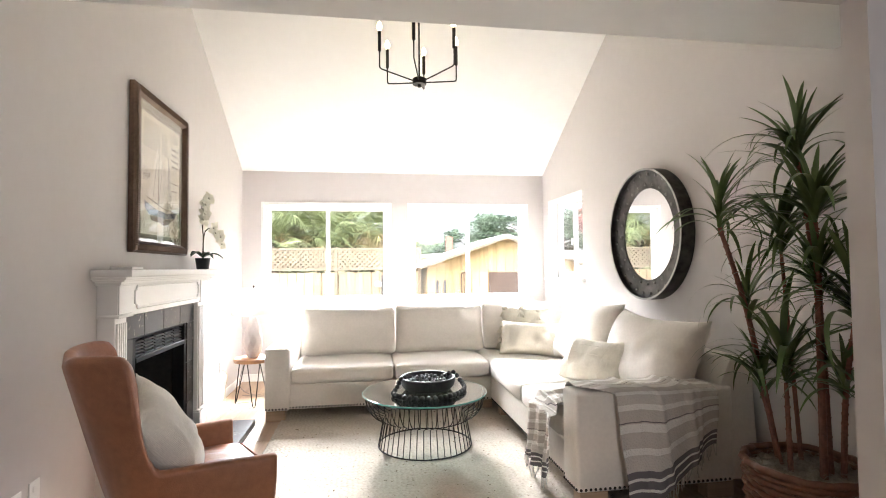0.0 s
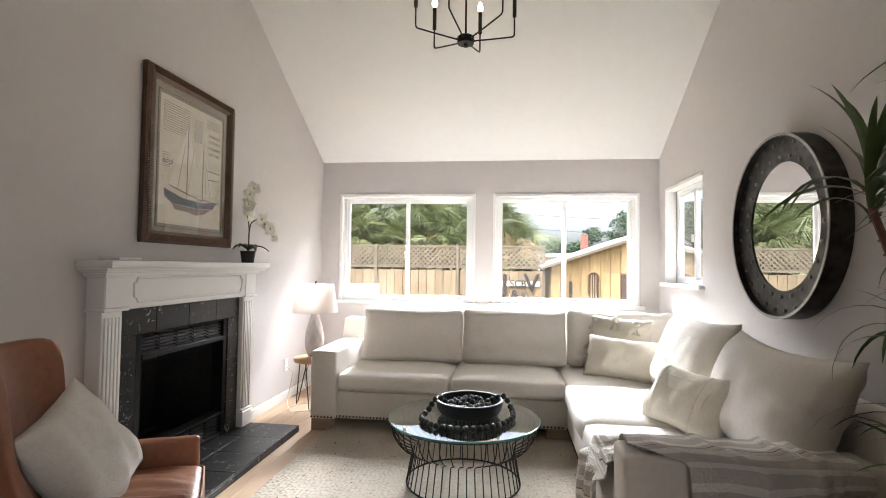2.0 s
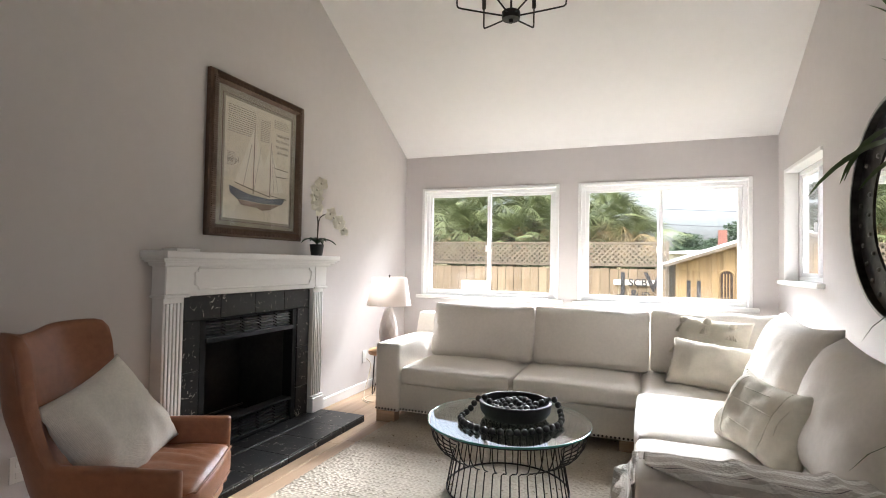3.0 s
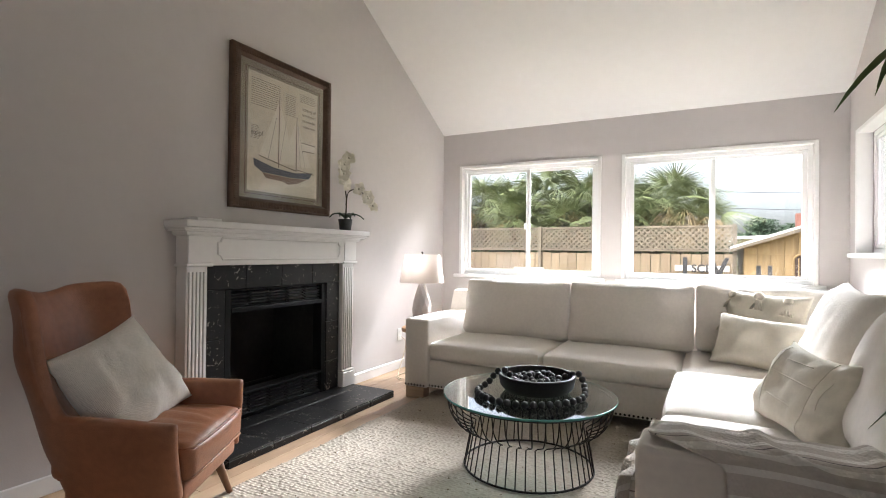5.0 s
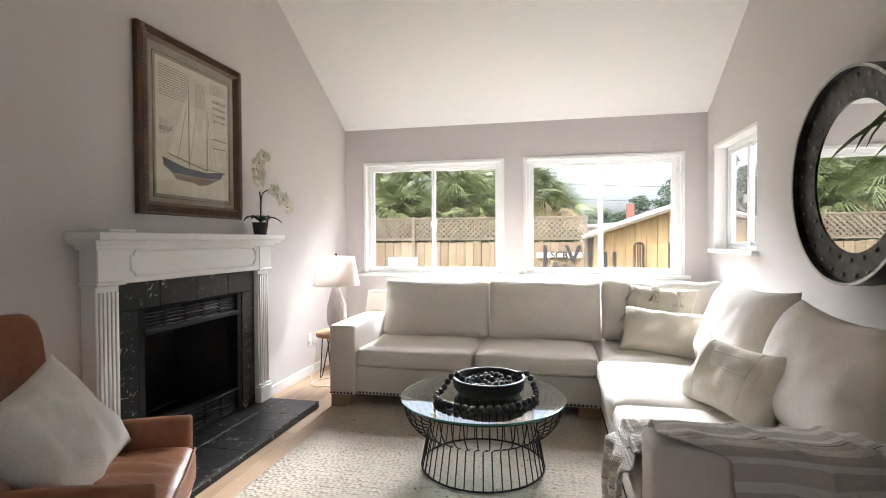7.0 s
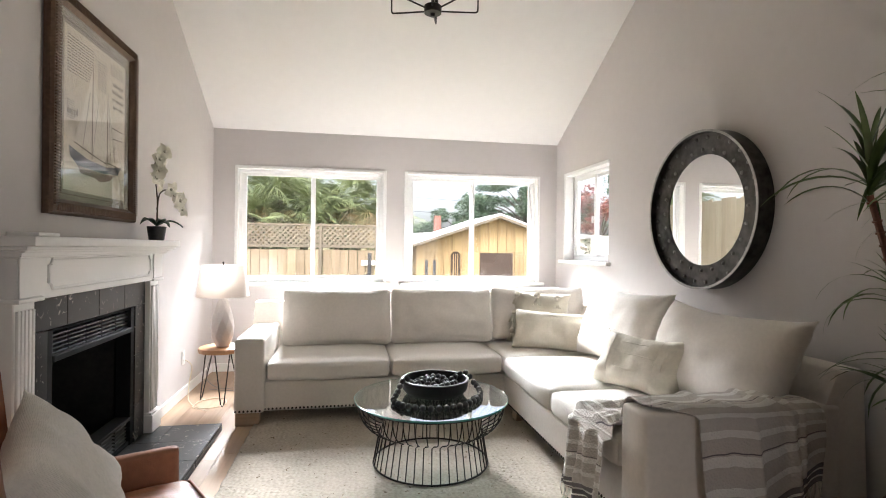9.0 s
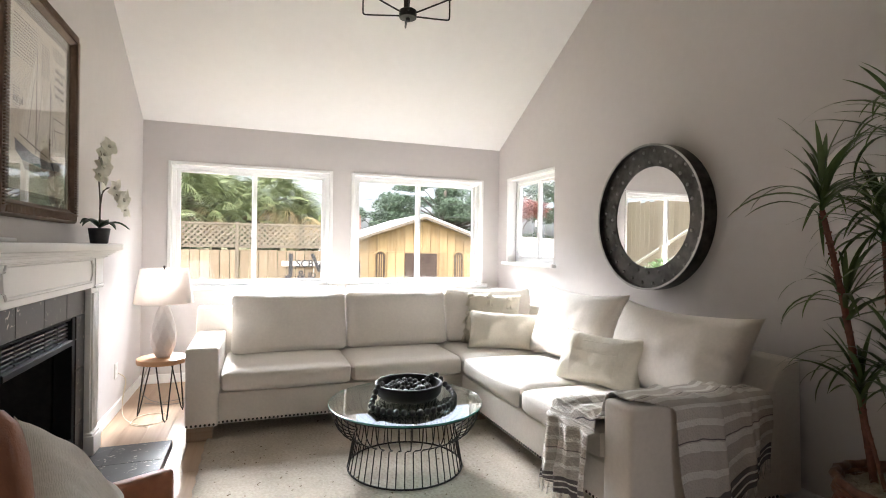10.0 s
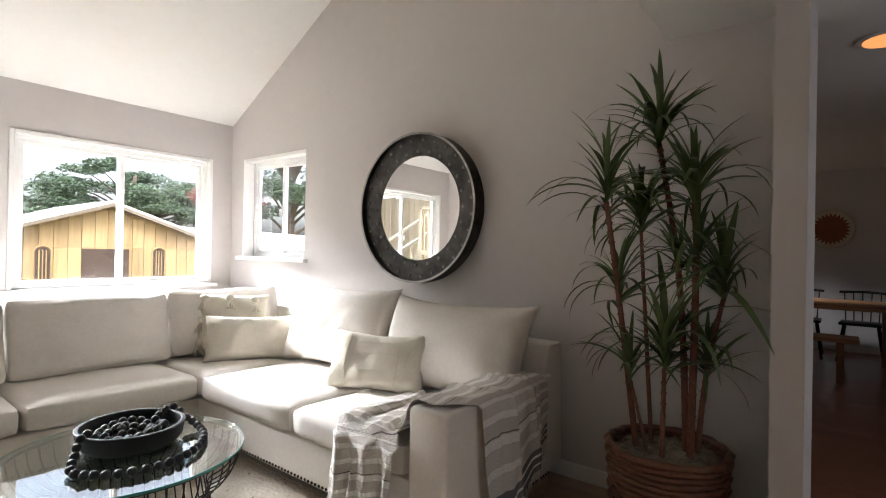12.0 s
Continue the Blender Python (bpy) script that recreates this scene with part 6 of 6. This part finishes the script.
for cx in (-1.38, 1.25):
    pts = [(-0.16, 0.55), (0.16, 0.55), (0.16, 1.38)] + [(0.16 * math.cos(a), 1.38 + 0.17 * math.sin(a)) for a in [math.pi * i / 8 for i in range(1, 8)]] + [(-0.16, 1.38)]
    wdw = part("arched_window", prism([(cx + p, q) for p, q in pts], -0.03, -0.008, "y", 0), M_SHEDDARK, shed, "arched window with iron bars", smooth=False)
    part("window_surround", tube(bmesh.new(), [(cx + p * 1.1, -0.03, q) for p, q in pts[1:]] + [(cx - 0.176, -0.03, 0.55)], 0.03, 5), M_SHED, wdw)
    for dx in (-0.07, 0.0, 0.07):
        part("bar", tube(bmesh.new(), [(cx + dx, -0.04, 0.56), (cx + dx, -0.04, 1.45)], 0.014, 5), M_SHED, wdw)
for dx in (-2.3, -2.05):
    part("slit_window", boxm(dx - 0.05, dx + 0.05, -0.03, -0.008, 0.62, 1.25, 0.004), M_SIGN, shed, "dark slit window")

# neighbouring house with chimney behind the shed
nh = thing("neighbour_house", 8.5, 26.0, GZ, 0, "pale neighbouring house with a low white roof", "house")
part("wall", boxm(-6, 6, 0, 7, 0, 2.3), M_HOUSE, nh, smooth=False)
part("roof", prism([(-6.4, 2.2), (6.4, 2.2), (6.4, 2.3), (0.5, 2.6), (-0.5, 2.6), (-6.4, 2.3)], -0.4, 7.4, "y", 0), M_ROOF, nh, smooth=False)
chm = part("chimney", boxm(-3.97, -3.63, 2.0, 2.34, 2.3, 3.38), M_BRICK, nh, "red brick chimney", smooth=False)
for k in range(9):
    part("brick_course", boxm(-3.98, -3.62, 1.99, 2.35, 2.5 + 0.095 * k, 2.5 + 0.095 * k + 0.075, 0.004), M_BRICK, chm)

# pale wall seen by the small side window
part("wall", prism([(0, 0), (7.0, 0), (7.0, 1.62), (0, 1.95)], 0, 0.15, "y", 0), M_HOUSE, thing("garden_wall", 5.2, 11.2, GZ, -16, "pale sunlit garden wall", "wall"), smooth=False)

# side fence, stairs and deck to the west
wf = thing("side_fence", -7.2, 12.0, GZ, 90, "tall weathered board fence along the garden side", "fence")
me_g = [board_mesh(0.2, h, 0.02, M_GREYFENCE) for h in (3.3, 3.26, 3.33)]
x = -6.0
while x < 6.0:
    part("board", me_g[rng.randrange(3)], M_GREYFENCE, wf, m=pose(x, rng.uniform(-0.006, 0.006), 0))
    x += 0.207
stairs = thing("garden_stairs", -5.2, 12.6, GZ, 0, "weathered wooden stairs with handrails up to a deck", "stairs")
for k in range(9):
    part("tread", boxm(-0.5, 0.5, -0.36 * k - 0.3, -0.36 * k, 0.175 * (k + 1) - 0.04, 0.175 * (k + 1), 0.004), M_GREYFENCE, stairs)
for sx in (-0.53, 0.53):
    part("stringer", prism([(0.1, 0.0), (-0.2, 0.0), (-3.35, 1.5), (-3.35, 1.75), (0.0, 0.12)], sx - 0.02, sx + 0.02, "x", 0), M_GREYFENCE, stairs, smooth=False)
    for zz in (0.5, 0.95):
        part("handrail", tube(bmesh.new(), [(sx, 0.05, zz), (sx, -3.3, zz + 1.6)], 0.04, 4), M_SIGNBOARD, stairs, "pale painted handrail")
    for yy, zz in ((0.0, 0.0), (-1.65, 0.8), (-3.25, 1.55)):
        part("newel", boxm(sx - 0.045, sx + 0.045, yy - 0.045, yy + 0.045, zz, zz + 1.0, 0.004), M_GREYFENCE, stairs)
deck = thing("raised_deck", -5.2, 7.6, GZ, 0, "raised wooden deck with a baluster railing", "deck")
part("platform", boxm(-1.3, 1.2, -0.9, 1.65, 1.5, 1.6, 0.004), M_GREYFENCE, deck)
for x, y in ((-1.2, -0.8), (1.1, -0.8), (1.1, 1.55), (-1.2, 1.55)):
    part("post", boxm(x - 0.05, x + 0.05, y - 0.05, y + 0.05, 0, 2.6, 0.004), M_GREYFENCE, deck)
part("top_rail", boxm(1.05, 1.15, -0.8, 1.6, 2.55, 2.62, 0.004), M_GREYFENCE, deck)
me_ba = mesh_of(boxm(-0.02, 0.02, -0.02, 0.02, 1.6, 2.55, 0.003), "baluster", M_GREYFENCE)
for k in range(17):
    part("baluster", me_ba, M_GREYFENCE, deck, m=pose(1.1, -0.68 + 0.135 * k, 0))


# ---- planting ----
def palm_frond(blades, length, spread, sag, seed):
    """A fan leaf on its stalk: narrow folded blades that split and hang at the tips."""
    r2 = random.Random(seed)
    bm = bmesh.new()
    tube(bm, [(0, 0, 0), (0.45 * length, 0, 0.05), (0.9 * length, 0, 0.0)], 0.018, 4, False, 0.009)
    o = Vector((0.9 * length, 0, 0))
    for k in range(blades):
        a = radians(-spread + 2 * spread * k / (blades - 1) + r2.uniform(-4, 4))
        l = length * (0.95 - 0.35 * abs(a) / radians(spread)) * r2.uniform(0.85, 1.1)
        rows = []
        for i in range(5):
            t = i / 4
            w = 0.0135 * (1.0 - 0.9 * t) + 0.002
            d = l * t
            z = -sag * (t ** 2) * l * r2.uniform(0.85, 1.15) - 0.1 * abs(a) * t * l
            c = Vector((math.cos(a) * d, math.sin(a) * d, z))
            n2 = Vector((-math.sin(a), math.cos(a), 0)) * w
            rows.append([bm.verts.new(o + c - n2), bm.verts.new(o + c + n2 + Vector((0, 0, 0.01)))])
        for p, q in zip(rows, rows[1:]):
            bm.faces.new((p[0], p[1], q[1], q[0]))
    return bm


FR = [mesh_of(palm_frond(36, 0.85, 118, sag, s), "frond", M_PALM, True) for sag, s in ((0.45, 1), (0.95, 2), (0.25, 3))]
FD = [mesh_of(palm_frond(20, 0.8, 100, sag, s), "frond", M_PALMDRY, True) for sag, s in ((1.1, 4), (0.8, 5))]
rng = random.Random(31)


def palm(x, y, z, n, size, dry=5):
    p = thing("fan_palm", x, y, GZ, 0, "shaggy fan palm with drooping fronds behind the fence", "palm tree", "palms behind the fence")
    bm = tube(bmesh.new(), smooth_path([(0, 0, 0), (0.04, 0, (z - GZ) * 0.5), (0, 0, z - GZ + 0.1)], 6), 0.17, 9, False, 0.13)
    for k in range(26):
        a, zz = k * 2.4, (z - GZ) * (0.35 + 0.65 * k / 26)
        tube(bm, [(0.12 * math.cos(a), 0.12 * math.sin(a), zz), (0.24 * math.cos(a), 0.24 * math.sin(a), zz + 0.14)], 0.03, 4, False, 0.012)
    part("trunk", bm, M_TRUNK, p, "fibrous trunk with old leaf bases", smooth="auto")
    for k in range(n + dry):
        az = k * 137.5 + rng.uniform(-20, 20)
        el = 78 - 108 * (k / (n + dry)) ** 0.9
        me = FR[rng.randrange(3)] if k < n else FD[rng.randrange(2)]
        part("frond", me, M_PALM, p, m=Matrix.Translation((0, 0, z - GZ)) @ pose(0, 0, 0, 0, 0, az) @ pose(0, 0, 0, 0, -el, 0) @ pose(0, 0, 0, rng.uniform(-30, 30), 0, 0) @ Matrix.Scale(size * rng.uniform(0.8, 1.1), 4))


for a in ((-6.6, 19.4, 2.9, 26, 1.15), (-5.2, 18.9, 2.45, 26, 1.05), (-3.9, 19.5, 3.0, 30, 1.2), (-2.4, 19.2, 2.8, 28, 1.15), (-1.1, 18.8, 2.35, 26, 1.0), (0.2, 19.0, 2.65, 28, 1.1, 12), (-8.2, 19.2, 3.0, 26, 1.2), (-5.9, 20.4, 2.9, 24, 1.2), (-3.1, 18.5, 2.1, 22, 0.9), (-4.6, 18.5, 2.15, 22, 0.9), (-1.7, 20.3, 2.9, 26, 1.15), (-0.4, 18.5, 2.05, 22, 0.9), (1.0, 18.6, 2.0, 14, 0.9, 16)):
    palm(*a)


def foliage_tree(name, x, y, ground, trunk_h, clumps, leaf, per, material, label, category="tree", seed=0):
    """Trunk with limbs and a crown of many small leaf clumps; clumps: (dx, dy, z, rx, rz)."""
    r2 = random.Random(seed)
    t = thing(name, x, y, ground, 0, label, category)
    if trunk_h:
        part("trunk", tube(bmesh.new(), smooth_path([(0, 0, 0), (0.05, 0.02, trunk_h * 0.5), (0, 0, trunk_h)], 5), 0.06 * trunk_h ** 0.8, 9, False, 0.03 * trunk_h ** 0.8), M_TRUNK, t, smooth=True)
        for dx, dy, z, rx, rz in clumps:
            part("limb", tube(bmesh.new(), smooth_path([(0, 0, min(trunk_h * 0.6, z * 0.6)), (dx * 0.5, dy * 0.5, z * 0.85), (dx, dy, z)], 4), 0.02 * trunk_h ** 0.8, 6, False, 0.01), M_TRUNK, t, smooth=True)
    verts, faces = [], []
    for dx, dy, z, rx, rz in clumps:
        for k in range(per):
            v = Vector((r2.gauss(0, 1), r2.gauss(0, 1), r2.gauss(0, 1))).normalized() * (r2.random() ** 0.4)
            c = Vector((dx + v.x * rx, dy + v.y * rx, z + v.z * rz))
            a = Vector((r2.uniform(-1, 1), r2.uniform(-1, 1), r2.uniform(-0.5, 0.5))).normalized() * leaf * r2.uniform(0.6, 1.4)
            d = Vector((r2.uniform(-1, 1), r2.uniform(-1, 1), r2.uniform(-1, 1))).normalized().cross(a).normalized() * leaf * 0.4
            i = len(verts)
            verts += [c - a, c + d, c + a, c - d]
            faces.append((i, i + 1, i + 2, i + 3))
    me = bpy.data.meshes.new("crown")
    me.from_pydata(verts, [], faces)
    me.materials.append(material)
    part("crown", me, material, t, kind="stuff")
    return t


r3 = random.Random(77)
cl = [(r3.uniform(-5.5, 6.5), r3.uniform(-3, 3), r3.uniform(2.6, 7.6), r3.uniform(0.7, 1.7), r3.uniform(0.3, 0.75)) for k in range(70)]
cl = [(a, c, min(z, 8.2 - 0.09 * a * a), rx, rz) for a, c, z, rx, rz in cl]
foliage_tree("cypress_tree", 16, 45, GZ, 7.0, cl, 0.14, 520, M_CYPRESS, "wide dark wind-swept cypress beyond the shed", seed=5)
cl = [(r3.uniform(-4.5, 4.5), r3.uniform(-2, 2), r3.uniform(1.8, 9.5), r3.uniform(1.0, 1.9), r3.uniform(0.5, 0.9)) for k in range(26)]
foliage_tree("cypress_tree", 17.5, 27, GZ, 9.0, cl, 0.11, 800, M_CYPRESS, "tall dark cypress with open drooping limbs", seed=6)
cl = [(r3.uniform(-3.5, 3.5), r3.uniform(-2, 2), r3.uniform(1.5, 4.4), r3.uniform(0.8, 1.4), r3.uniform(0.4, 0.7)) for k in range(14)]
foliage_tree("cypress_tree", 9.2, 42, GZ, 4.0, cl, 0.13, 500, M_CYPRESS, "low dark conifer far behind the fence", seed=7)
cl = [(r3.uniform(-2.2, 2.2), r3.uniform(-2, 2), r3.uniform(1.5, 4.0), r3.uniform(0.8, 1.3), r3.uniform(0.4, 0.7)) for k in range(14)]
foliage_tree("cypress_tree", 4.4, 42, GZ, 4.0, cl, 0.13, 500, M_CYPRESS, "low dark conifer far behind the fence", seed=17)
cl = [(x * 0.62 - 8.6, r3.uniform(-0.2, 0.3), r3.uniform(0.5, 2.25), 0.45, 0.4) for x in range(0, 17)] + [(x * 0.62 - 8.4, 0.2, 1.3, 0.45, 0.7) for x in range(0, 17)]
foliage_tree("hedge", 0, 17.95, GZ, 0, cl, 0.08, 160, M_HEDGE, "dark tangled hedge behind the lattice fence", "hedge", 23)
cl = [(r3.uniform(-9.5, 0.6), r3.uniform(-0.5, 0.5), r3.uniform(1.8, 3.1), r3.uniform(0.4, 0.7), r3.uniform(0.35, 0.6)) for k in range(26)]
foliage_tree("hedge", 0, 20.9, GZ, 0, cl, 0.09, 220, M_HEDGE, "dark mass of leaves behind the palms", "hedge", 24)
cl = [(r3.uniform(-1.2, 1.2), r3.uniform(-1, 1), r3.uniform(2.6, 4.4), r3.uniform(0.5, 0.8), r3.uniform(0.4, 0.6)) for k in range(9)]
foliage_tree("plum_tree", 12.6, 25.0, GZ, 3.4, cl, 0.09, 260, M_REDLEAF, "small red-leaved plum tree", seed=8)
cl = [(r3.uniform(-0.6, 0.6), r3.uniform(-0.6, 0.6), r3.uniform(0.3, 1.25), 0.42, 0.35) for k in range(14)]
foliage_tree("garden_shrub", -3.95, 9.5, GZ, 0, cl, 0.05, 320, M_BUSH, "rounded bright green garden shrub", "shrub", 9)
cab = thing("overhead_cable", 0, 30, 0, 0, "sagging overhead utility cables", "cable")
for z in (4.3, 3.5):
    part("wire", tube(bmesh.new(), smooth_path([(-2, 0, z + 0.3), (10, 0, z - 0.3), (30, 0, z + 0.6)], 8), 0.012, 4), M_SIGN, cab)

# ---- floor boards ----
fl = thing("floor", 0, 0, 0, 0, "light oak plank floor running towards the windows", "", "", "structure")
rng = random.Random(2)
PWID = 0.147
x = L
lens = [1.25, 1.5, 1.8]
meshes = [mesh_of(boxm(0.0006, PWID - 0.0006, 0.0006, l - 0.0006, -0.012, 0.0, 0.0012), "plank", M_FLOOR) for l in lens]
while x < R + T - PWID:
    y = -2.6 - rng.uniform(0, 1.2)
    while y < B:
        k = rng.randrange(3)
        part("plank", meshes[k], M_FLOOR, fl, m=pose(x, y, 0))
        y += lens[k]
    x += PWID
bm = bmesh.new()
while x < 8.4:
    y = -2.6 - rng.uniform(0, 1.2)
    while y < 3.6:
        l = rng.choice(lens)
        box(bm, x + 0.0006, x + PWID - 0.0006, y + 0.0006, y + l - 0.0006, -0.012, 0.0)
        y += l
    x += PWID
part("planks", bm, M_DARKFLOOR, fl, smooth=False, kind="stuff")
